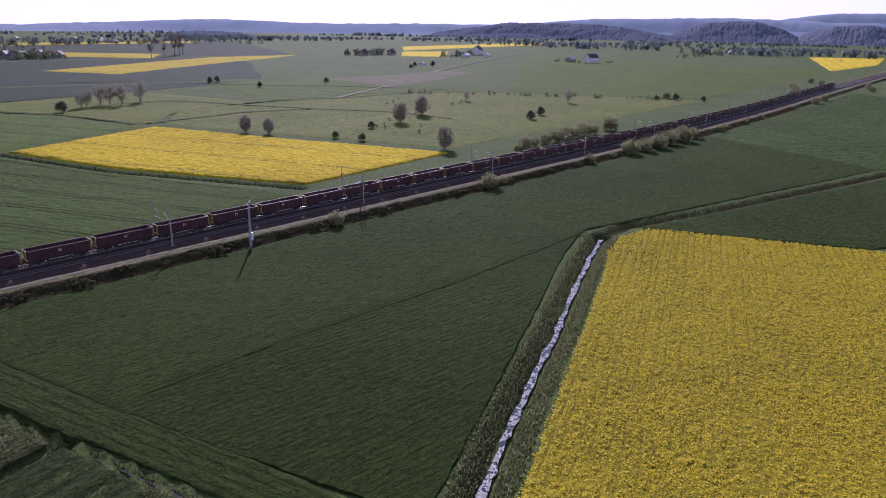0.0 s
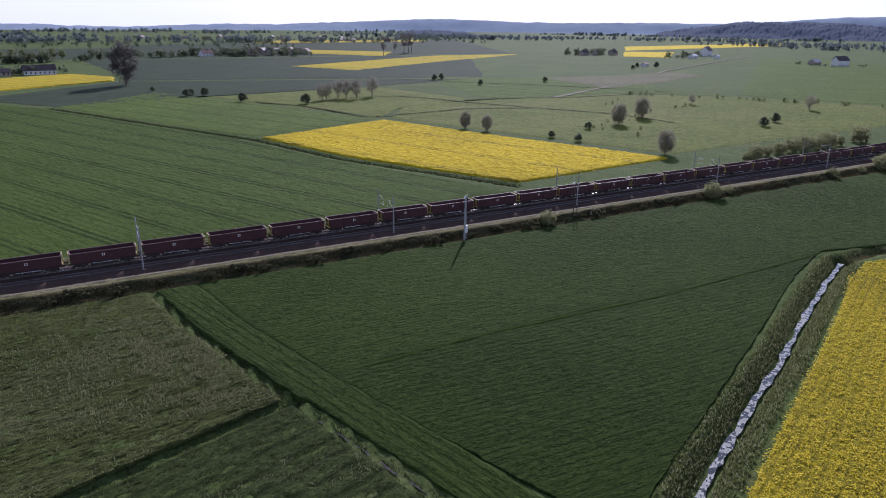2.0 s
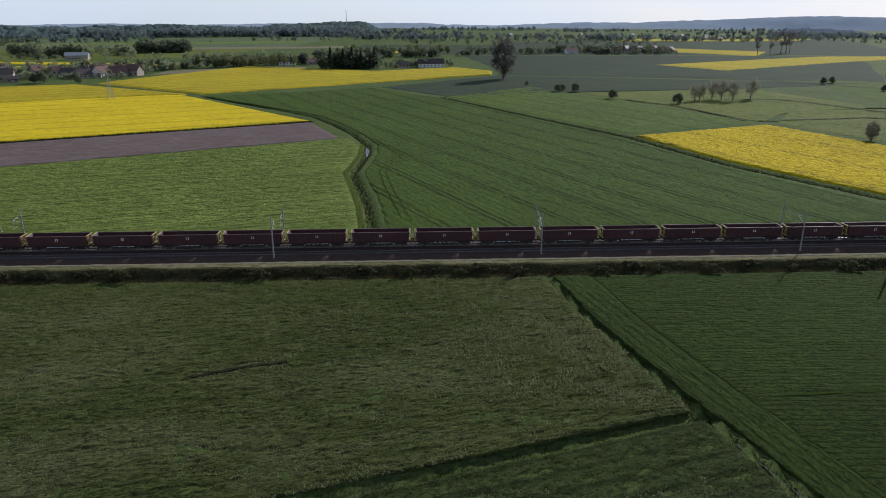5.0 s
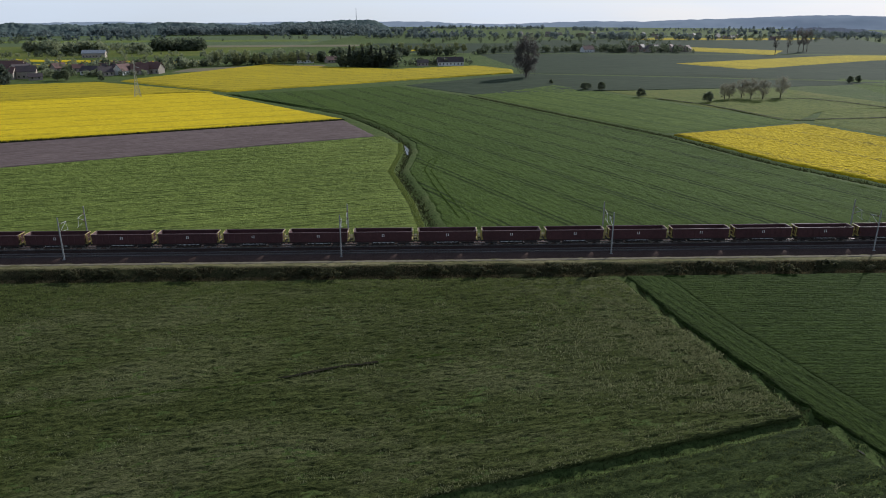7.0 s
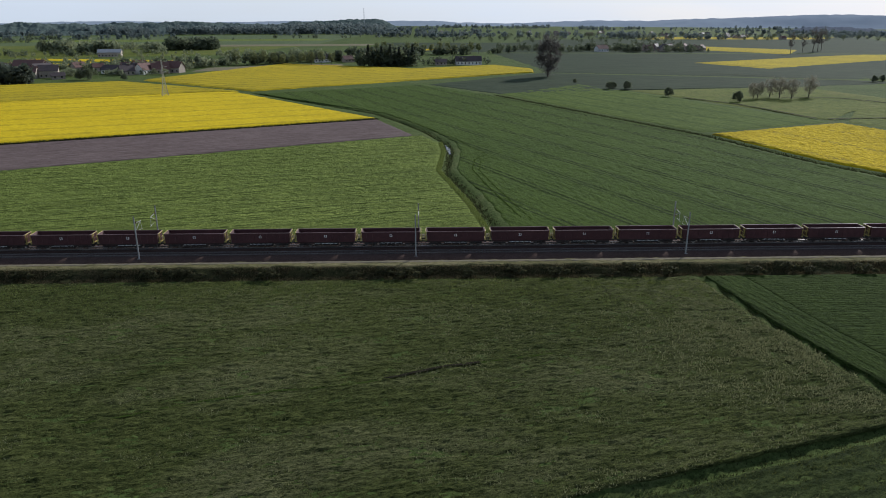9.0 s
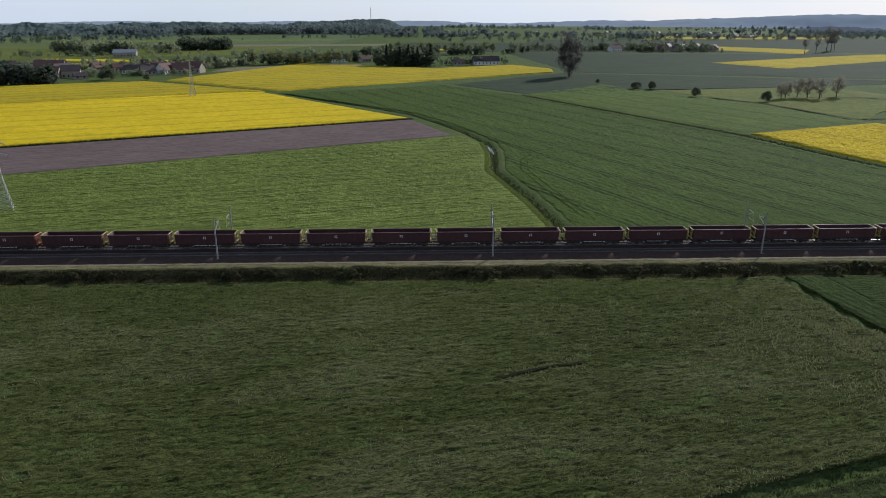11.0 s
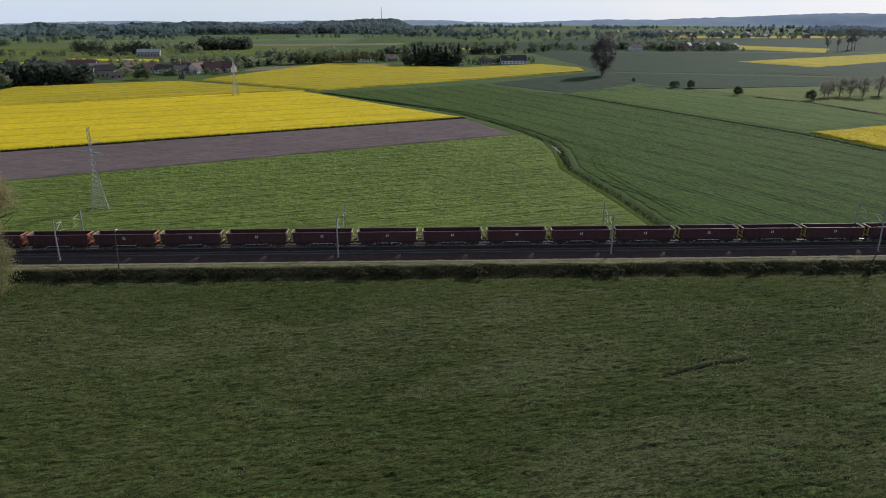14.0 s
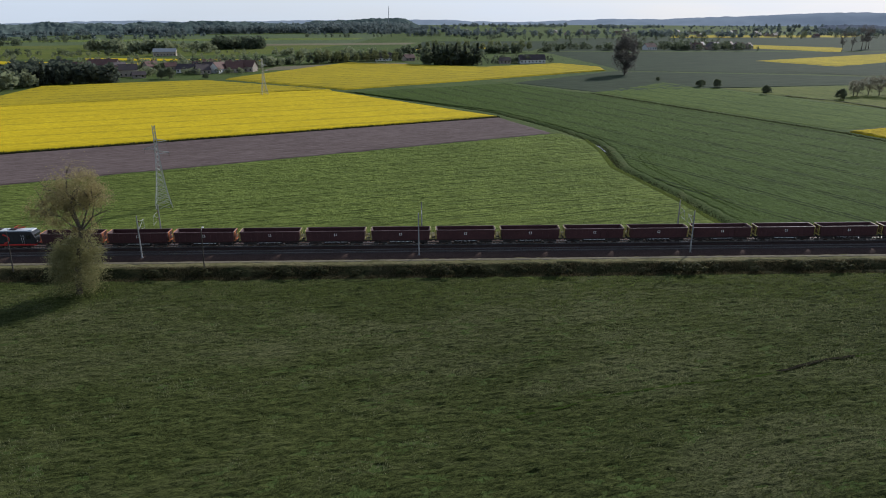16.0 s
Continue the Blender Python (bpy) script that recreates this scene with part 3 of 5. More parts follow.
c = c[soft(c[:, 0] * 0.4, c[:, 1], 3.0) > 0.3]
blades("grass_tufts", "lighter green grass at the foot of the bank", c, np.full(len(c), 0.08), 0.27, M_LIGHTBLADE, None, 84)

ribbon("wheel_track", "faint dark furrow across the meadow", [(-86.8, 89.4), (-82.0, 91.0), (-72.6, 94.6), (-62.0, 97.2), (-51.4, 98.8), (-38.8, 103.4), (-21.7, 107.2)], 0.2, 0.16, TRACK, 0.95, 200, category="wheel track")
ribbon("furrow", "short dark wet furrow in the meadow", [(-48, 100.0), (-43, 101.9), (-38.8, 103.4), (-34, 104.6)], 0.24, 0.24, M_WETSOIL, 0.95, 60)

# ---- fields north of the line ----
field("wheat_field", "green wheat with curving tramlines", [(-21, 170), (-24, 196), (-31, 236), (-28, 269), (-29, 287), (-36.4, 313), (-48, 342), (-61, 369), (-142, 457)], [(121, 173), (104, 215), (91, 244), (73, 300), (0, 446), (-42, 507)], 200, 240, 0.3, 0.22, M_WHEAT3, 1.4, "wheat field")
field("light_crop", "light green young crop in low rows", [(-330, 165), (-329, 167)], [(-27, 168), (-30, 196), (-37, 236), (-34.4, 269), (-35, 286), (-41, 303)], 420, 260, 0.34, 0.30, M_OATS, 1.0, "crop field", (16, 1.5))
field("ploughed_field", "bare grey-brown tilled soil strip", [(-335, 166), (-44, 303)], [(-337, 226.6), (-62, 348.6)], 80, 260, 0.24, 0.12, M_SOIL, 1.0, "ploughed field")
field("rapeseed_field", "bright yellow rapeseed in full flower", [(-340, 227), (-62, 349)], [(-346, 383), (-319, 390.5), (-235, 431), (-178, 459), (-157, 462)], 160, 260, 1.0, 0.18, M_RAPEFAR, 1.2, "rapeseed field")
field("rapeseed_field", "duller yellow thinner rapeseed strip before the village", [(-346, 384), (-319, 391.5), (-235, 432), (-178, 460.5), (-157, 463)], [(-352, 500), (-253, 534), (-155, 465.5)], 90, 200, 0.85, 0.18, M_RAPE_THIN_SHADED, 1.2, "rapeseed field")
field("fallow_strip", "pale tan fallow strip beside the village", [(-232, 616), (-150, 662), (-110, 680)], [(-231, 662), (-155, 709), (-112, 704)], 20, 60, 0.3, 0.1, M_STUBBLE, 2.0, "fallow field")
field("rapeseed_field", "bright yellow rapeseed beyond a farm track", [(-148, 468), (52, 603)], [(-243, 541), (-171, 705), (-46, 640), (26, 681), (56, 633)], 120, 160, 1.0, 0.18, M_RAPE_THIN_SHADED, 2.0, "rapeseed field")
field("rapeseed_field", "square of yellow rapeseed north of the railway", [(129.5, 183), (97, 246), (79, 302)], [(205, 190), (176, 258), (149, 329)], 150, 180, 0.75, 0.42, M_RAPEMID, 0.8, "rapeseed field")
field("green_field", "dull green field beyond a ditch", [(78, 305), (6, 450)], [(149, 333), (104, 437), (68, 511)], 60, 100, 0.3, 0.2, M_GREENMID, 2.0)
field("pasture", "olive pasture with scattered pale grass", [(212, 196), (154, 332), (190, 383)], [(480, 208), (412, 325), (346, 375), (243, 379)], 120, 120, 0.3, 0.25, M_PASTURE, 3.0)
field("pasture", "olive pasture with a row of trees", [(151, 336), (107, 436), (90, 468)], [(190, 384), (245, 382), (214, 486)], 60, 60, 0.3, 0.25, M_PASTURE, 3.0)
field("green_field", "green field beyond the pasture", [(245, 381), (346, 377), (412, 328)], [(287, 564), (437, 458), (391, 425)], 60, 60, 0.25, 0.25, M_GREENMID, 3.0)
field("green_field", "broad green field with tramlines round a farmstead", [(418, 330), (480, 210)], [(913, 691), (960, 256)], 140, 120, 0.3, 0.3, M_GREENMID, 3.0)
ribbon("sandy_path", "pale sandy farm track across the fields", [(290, 372), (390, 423), (547, 523), (950, 740)], 1.6, 0.5, M_PATH, 0.5, 120, category="farm track")
# These two strips get the duller yellow for cloud shade.
field("rapeseed_field", "far yellow strip of rapeseed", [(222, 715), (463, 860)], [(262, 635), (618, 871)], 20, 60, 1.0, 0.3, M_RAPE_THIN_SHADED, 3.0, "rapeseed field")
field("rapeseed_field", "far yellow strip of rapeseed", [(279, 1022), (405, 877)], [(318, 1162), (473, 987)], 20, 60, 1.0, 0.3, M_RAPE_THIN_SHADED, 3.0, "rapeseed field")
field("rapeseed_field", "far yellow patch of rapeseed behind a farm", [(728, 776), (848, 904)], [(778, 733), (932, 871)], 20, 40, 1.0, 0.3, M_RAPEFAR, 3.0, "rapeseed field")
field("rapeseed_field", "far yellow strip of rapeseed", [(887, 943), (1575, 1130)], [(1049, 1118), (1827, 1322)], 20, 60, 1.0, 0.3, M_RAPEFAR, 3.0, "rapeseed field")
field("rapeseed_field", "far yellow rapeseed beside the line", [(944, 262), (1204, 272)], [(1437, 441), (1577, 346)], 40, 40, 1.0, 0.3, M_RAPEFAR, 3.0, "rapeseed field")
# Far land under cloud shade, drawn as patches of the darker colour.
field("shade_tone_field", "far land with cloud shade in its colour", [(8, 447), (-38, 509), (54, 600)], [(90, 470), (214, 487), (330, 514)], 60, 60, 0.3, 0.2, M_CLOUDSHADE_FAR, 4.0)
field("shade_tone_field", "open land in cloud-shade colour beyond the pastures", [(58, 602), (62, 640), (40, 900)], [(335, 517), (483, 780), (620, 880)], 60, 60, 0.3, 0.2, M_CLOUDSHADE_FAR, 4.0)
field("shade_tone_field", "open land in cloud-shade colour in the distance", [(40, 905), (150, 1400)], [(625, 885), (1000, 1700)], 50, 50, 0.3, 0.2, M_CLOUDSHADE_FAR, 4.0)
field("rapeseed_field", "thin yellow strip of rapeseed behind the village", [(-450, 775), (-348, 749), (-225, 722)], [(-462, 806), (-355, 778), (-232, 748)], 14, 60, 0.9, 0.3, M_RAPEFAR, 3.0, "rapeseed field")
field("rapeseed_field", "yellow strip of rapeseed between village gardens", [(-560, 735), (-388, 690), (-345, 702)], [(-580, 775), (-400, 722), (-360, 740)], 14, 60, 0.9, 0.3, M_RAPEFAR, 3.0, "rapeseed field")
field("rapeseed_field", "thin yellow strip of rapeseed behind an avenue", [(-110, 935), (5, 962)], [(-105, 985), (5, 1010)], 14, 60, 0.9, 0.3, M_RAPEFAR, 3.0, "rapeseed field")
# Duller yellow again stands in for cloud shade on this strip.
field("rapeseed_field", "thin yellow strip of rapeseed in the distance", [(373, 1418), (761, 1468)], [(449, 1612), (900, 1640)], 14, 60, 0.9, 0.3, M_RAPE_THIN_SHADED, 3.0, "rapeseed field")
field("green_field", "broad green fields beyond the village", [(-800, 1000), (-200, 1150)], [(-1100, 1700), (-150, 1850)], 40, 40, 0.2, 0.3, M_GREENFAR, 4.0)
field("green_field", "pale green meadows beyond the village", [(-620, 760), (-270, 870)], [(-800, 990), (-200, 1140)], 40, 40, 0.2, 0.3, M_PASTURE, 4.0)

field("pasture", "pale pasture strip beyond the village", [(-900, 1000), (-420, 1080)], [(-980, 1120), (-430, 1190)], 30, 30, 0.6, 0.3, M_PASTURE, 4.0)
field("fallow_strip", "pale fallow strip in the distance", [(-430, 1090), (-120, 1120)], [(-440, 1160), (-100, 1190)], 30, 30, 0.6, 0.3, M_STUBBLE, 4.0, "fallow field")
field("light_crop", "far light green crop", [(-1000, 1300), (-200, 1350)], [(-1050, 1420), (-190, 1470)], 30, 30, 0.6, 0.3, M_OATS, 4.0, "crop field")
field("shade_tone_field", "land in cloud-shade colour behind a row of trees", [(-120, 930), (40, 915)], [(-100, 1250), (140, 1250)], 30, 30, 0.6, 0.3, M_CLOUDSHADE_FAR, 4.0)

for line, label in (([(112, 428), (130, 398), (140, 367), (146, 342)], "dark overgrown field edge"), ([(190, 590), (264, 527), (293, 488), (339, 443), (375, 394), (390, 365)], "dark field edge across the pastures"), ([(170, 425), (202, 422), (213, 406), (227, 373), (248, 335)], "dark field edge across the pastures"), ([(230, 384), (259, 385), (300, 369), (371, 366)], "dark field edge across the pastures"), ([(151, 341), (179, 343), (208, 348), (248, 335), (273, 295), (277, 256)], "dark field edge beyond rapeseed"), ([(806, 424), (806, 353), (785, 294)], "dark track across a green field")):
    ribbon("field_edge", label, line, 0.9, 0.55, M_BANK, 0.6, 160, category="field edge")
field("fallow_strip", "pale fallow field among the pastures", [(366, 404), (450, 428), (547, 470)], [(376, 500), (451, 497), (540, 513)], 30, 60, 0.6, 0.3, M_FALLOW, 4.0, "fallow field")

# ---- railway bank, ballast, tracks ----
XS = np.concatenate([np.arange(-700, -280, 3.0), np.arange(-280, 360, 0.8), np.arange(360, 1700, 5.0)])


def profile(name, label, points, material, rough, category, xs=XS, grain=1.1):
    """A long bank: a cross-section swept along the line, roughened."""
    p = resample(points, max(8, len(points) * 4))
    x = np.repeat(xs[:, None], len(p), 1)
    across = p[None, :, 0] + 37.3
    y = p[None, :, 0] + bend(xs)[:, None] + (soft(x + across * 0.3, across * 1.3, grain * 2.2) - 0.5) * rough
    z = p[None, :, 1] + land(x, y) + (0.6 * soft(x, across * 1.7, grain) + 0.4 * soft(x + 71, across * 2.3, grain * 0.43) - 0.5) * rough
    return tagged(new(name, grid_mesh(name, x, y, z, material)), label, category, kind="structure")


profile("bank_slope", "dark overgrown slope of the railway bank", [(138.9, -0.1), (140.2, 0.25), (142.2, 1.55), (142.9, 1.5)], M_BANK, 0.8, "bank", grain=3.7)
profile("bank_top", "dry grassy top of the railway bank", [(142.3, 1.3), (142.9, 1.55), (144.3, 1.5), (145.9, 1.5)], M_VERGE, 0.3, "bank")
profile("service_path", "sandy service path beside the tracks", [(144.7, 1.42), (144.9, 1.56), (145.7, 1.56), (146.0, 1.42)], M_PATH, 0.08, "path")
bed = profile("ballast_bed", "dark old ballast under two tracks", [(145.6, 1.3), (147.0, 2.05), (151.5, 2.1), (156.3, 2.05), (158.0, 1.3)], M_BALLAST, 0.10, "ballast", grain=0.5)
profile("bank_back", "grassy trench and verge behind the tracks", [(157.4, 1.4), (158.6, 1.3), (160.6, 0.1), (161.6, 0.1), (163.6, 0.9), (165.0, 0.8), (168.0, -0.1)], M_VERGE, 0.4, "bank")
profile("service_path", "pale farm path behind the tracks", [(164.0, 0.7), (164.3, 0.98), (165.4, 0.98), (165.7, 0.7)], M_STUBBLE, 0.08, "path")

TRACKS = (149.5, 153.7)


def part(name, bm, material, parent, label=""):
    """Links a bmesh as one mesh under a thing or a part."""
    me = bpy.data.meshes.new(name)
    bm.to_mesh(me)
    bm.free()
    me.materials.append(material)
    ob = new(name, me)
    ob.parent = parent
    return tagged(ob, label)


def box(bm, x0, x1, y0, y1, z0, z1, bevel=0.0, taper=0.0):
    """A block, with bevelled edges where asked; taper draws its top in."""
    made = bmesh.ops.create_cube(bm, size=1.0)["verts"]
    for v in made:
        top = v.co.z > 0
        v.co = Vector(((x0 + x1) / 2 + v.co.x * (x1 - x0) * (1 - taper * top), (y0 + y1) / 2 + v.co.y * (y1 - y0) * (1 - taper * top), z1 if top else z0))
    if bevel:
        edges = list({e for v in made for e in v.link_edges})
        bmesh.ops.bevel(bm, geom=edges, offset=bevel, segments=1, affect="EDGES")
    return bm


def tube(bm, a, b, r0, r1=None, n=6):
    """A tapered round bar from a to b."""
    a, b = Vector(a), Vector(b)
    turn = (b - a).to_track_quat("Z", "Y").to_matrix().to_4x4()
    bmesh.ops.create_cone(bm, cap_ends=True, segments=n, radius1=r0, radius2=r0 if r1 is None else r1, depth=(b - a).length, matrix=Matrix.Translation((a + b) / 2) @ turn)
    return bm


def disc(bm, centre, radius, width, n=16):
    """A wheel's disc across the y axis."""
    bmesh.ops.create_cone(bm, cap_ends=True, segments=n, radius1=radius, radius2=radius * 0.97, depth=width, matrix=Matrix.Translation(centre) @ Matrix.Rotation(radians(90), 4, "X"))
    return bm


def thing(name, label, category, group=""):
    return tagged(new(name), label, category, group)


def swept_rail(y0, xs):
    prof = np.array([(-0.07, 2.12), (-0.07, 2.15), (-0.015, 2.17), (-0.035, 2.25), (-0.035, 2.29), (0.035, 2.29), (0.035, 2.25), (0.015, 2.17), (0.07, 2.15), (0.07, 2.12)])
    x = np.repeat(xs[:, None], len(prof), 1)
    y = y0 + prof[None, :, 0] + bend(x)
    return x, y, prof[None, :, 1] + land(x, y)


rail_x = np.concatenate([np.arange(-700, 300, 10.0), np.arange(300, 1700, 10.0)])
for y0 in TRACKS:
    track = tagged(thing("railway_track", "steel rails on concrete sleepers in dark ballast", "railway track"), kind="structure")
    for side in (-0.75, 0.75):
        r = new("rail", grid_mesh("rail", *swept_rail(y0 + side, rail_x), M_RAIL, False))
        r.parent = track
    sx = np.arange(-320, 700, 0.62)
    block = np.array([(a, b, c) for c in (1.98, 2.135) for b in (-1.3, 1.3) for a in (-0.13, 0.13)])
    corners = block[None] + np.stack([sx, y0 + bend(sx), land(sx, y0)], 1)[:, None, :]
    faces = np.array([(4, 5, 7, 6), (0, 1, 5, 4), (2, 6, 7, 3), (0, 4, 6, 2), (1, 3, 7, 5)])
    s = new("sleepers", raw_mesh("sleepers", corners.reshape(-1, 3), (np.arange(len(sx))[:, None, None] * 8 + faces[None]).reshape(-1, 4), M_SLEEPER))
    s.parent = track
    tagged(s, kind="stuff")


# ---- the goods train ----
def make_wagon(paint, words):
    w = thing("hopper_wagon", "dusty maroon open hopper wagon with painted end frames", "wagon", "wagons of the goods train")
    L, W, z0, z1 = 6.1, 1.45, 1.15, 3.25
    bm = bmesh.new()                                # open-topped body, ends leaning out at the top
    ring = lambda l, wd, z: [bm.verts.new((sx * l, sy * wd, z)) for sx, sy in ((-1, -1), (1, -1), (1, 1), (-1, 1))]
    rows = [ring(L - 0.7, W * 0.82, 0.82), ring(L - 0.12, W, z0 + 0.1), ring(L, W, z1), ring(L - 0.09, W - 0.09, z1), ring(L - 0.5, W - 0.09, z0 + 0.9)]
    for a, b in zip(rows[:-1], rows[1:]):
        for i in range(4):
            bm.faces.new((a[i], a[(i + 1) % 4], b[(i + 1) % 4], b[i]))
    bm.faces.new(rows[0][::-1])
    for k in range(9):                              # side posts
        x = -L + 0.9 + k * (2 * L - 1.8) / 8
        for s in (-1, 1):
            box(bm, x - 0.06, x + 0.06, s * W - 0.03 + s * 0.03, s * W + 0.03 + s * 0.03, z0 + 0.15, z1 - 0.1)
    part("body", bm, M_MAROON, w)
    bm = bmesh.new()
    for s in (-1, 1):
        box(bm, -L - 0.05, L + 0.05, s * W - 0.08, s * W + 0.08, z1 - 0.06, z1 + 0.07, 0.02)
        box(bm, s * L - 0.07, s * L + 0.07, -W, W, z1 - 0.05, z1 + 0.06, 0.02)
    part("rim", bm, M_RIM, w, "paler maroon top rim")
    bm = bmesh.new()
    box(bm, -L + 0.45, L - 0.45, -W + 0.1, W - 0.1, z0 + 0.9, z0 + 1.15, 0.08, 0.05)
    part("load", bm, M_COAL, w, "dark coarse load low in the body")
    bm = bmesh.new()
    box(bm, -6.4, 6.4, -0.5, 0.5, 0.85, 1.1)
    for s in (-1, 1):
        box(bm, -6.4, 6.4, s * 1.3 - 0.07, s * 1.3 + 0.07, 0.95, 1.2)
        box(bm, s * 6.35 - 0.1, s * 6.35 + 0.1, -1.4, 1.4, 0.85, 1.25)
        for b in (-0.85, 0.85):
            tube(bm, (s * 6.42, b, 1.05), (s * 6.78, b, 1.05), 0.14, 0.16, 8)
    part("underframe", bm, M_UNDER, w)
    for k in (-1.7, 0.0, 1.7):
        bm = bmesh.new()
        box(bm, k - 0.75, k + 0.75, -1.15, 1.15, 0.35, 0.98, 0.05, -0.1)
        part("discharge_chute", bm, M_UNDER, w)
    for s in (-1, 1):
        bm = bmesh.new()                            # end frame: posts, braces, ladder
        for y in (-1.25, 1.25):
            tube(bm, (s * 6.4, y, 1.2), (s * 6.3, y, 3.3), 0.06)
            tube(bm, (s * 6.38, y, 1.25), (s * 5.6, y, 1.75), 0.05)
        tube(bm, (s * 6.3, -1.25, 3.27), (s * 6.3, 1.25, 3.27), 0.06)
        tube(bm, (s * 6.34, -1.25, 2.3), (s * 6.34, 1.25, 2.3), 0.05)
        for y in (-1.05, -0.6):
            tube(bm, (s * 6.4, y, 1.2), (s * 6.3, y, 3.2), 0.035)
        for k in range(5):
            z = 1.5 + k * 0.36
            tube(bm, (s * 6.36, -1.05, z), (s * 6.36, -0.6, z), 0.03)
        box(bm, s * 6.15 - 0.25, s * 6.15 + 0.25, -1.2, 1.2, 1.25, 1.32)
        part("end_frame", bm, paint, w, words)
        bm = bmesh.new()
        for y in (-1.0, 1.0):
            box(bm, s * 4.3 - 1.35, s * 4.3 + 1.35, y - 0.07, y + 0.07, 0.42, 0.72, 0.05)
        box(bm, s * 4.3 - 0.22, s * 4.3 + 0.22, -1.0, 1.0, 0.45, 0.8)
        bogie = part("bogie", bm, M_UNDER, w)
        for dx in (-0.9, 0.9):
            for y in (-0.75, 0.75):
                part("wheel", disc(bmesh.new(), (s * 4.3 + dx, y, 0.46), 0.46, 0.13), M_RAIL if y < 0 else M_UNDER, bogie)
    a, b, c, d = -0.26, 0.26, 2.22, 2.74            # small framed white sign on each side
    for s in (-1, 1):
        y = s * (W + 0.012)
        bm = bmesh.new()
        for x0, x1, q0, q1 in ((a, b, c, c + 0.1), (a, b, d - 0.1, d), (a, a + 0.1, c + 0.1, d - 0.1), (b - 0.1, b, c + 0.1, d - 0.1)):
            box(bm, x0, x1, y - 0.012, y + 0.012, q0, q1)
        part("marking", bm, M_WHITE, w, "small white square marking")
        bm = bmesh.new()                            # row of short white dashes along the sill
        for k in range(17):
            x = -2.2 + k * 0.27
            box(bm, x, x + 0.15, s * 1.46 - 0.015, s * 1.46 + 0.015, 0.84, 0.95)
        tagged(part("sill_dashes", bm, M_WHITE, w, "row of short white marks"), kind="stuff")
    return w


RAILZ, FIRST, PITCH = 2.29, -171.2, 13.6


def on_line(x, y0=TRACKS[1]):
    """The pose of a vehicle whose middle stands at x on a track."""
    slope = math.degrees(math.atan(float(bend(x + 5) - bend(x - 5)) / 10))
    return pose(x, y0 + float(bend(x)), RAILZ + float(land(x, y0)), 0, 0, slope)


for paint, words, lot in ((M_ORANGE, "orange end platform frame and ladder", range(0, 3)), (M_YELLOW, "pale yellow end platform frame and ladder", range(3, 61))):
    wagon = make_wagon(paint, words)
    wagon.matrix_world = on_line(FIRST + lot[0] * PITCH)
    for i in lot[1:]:
        copy_thing(wagon, on_line(FIRST + i * PITCH))


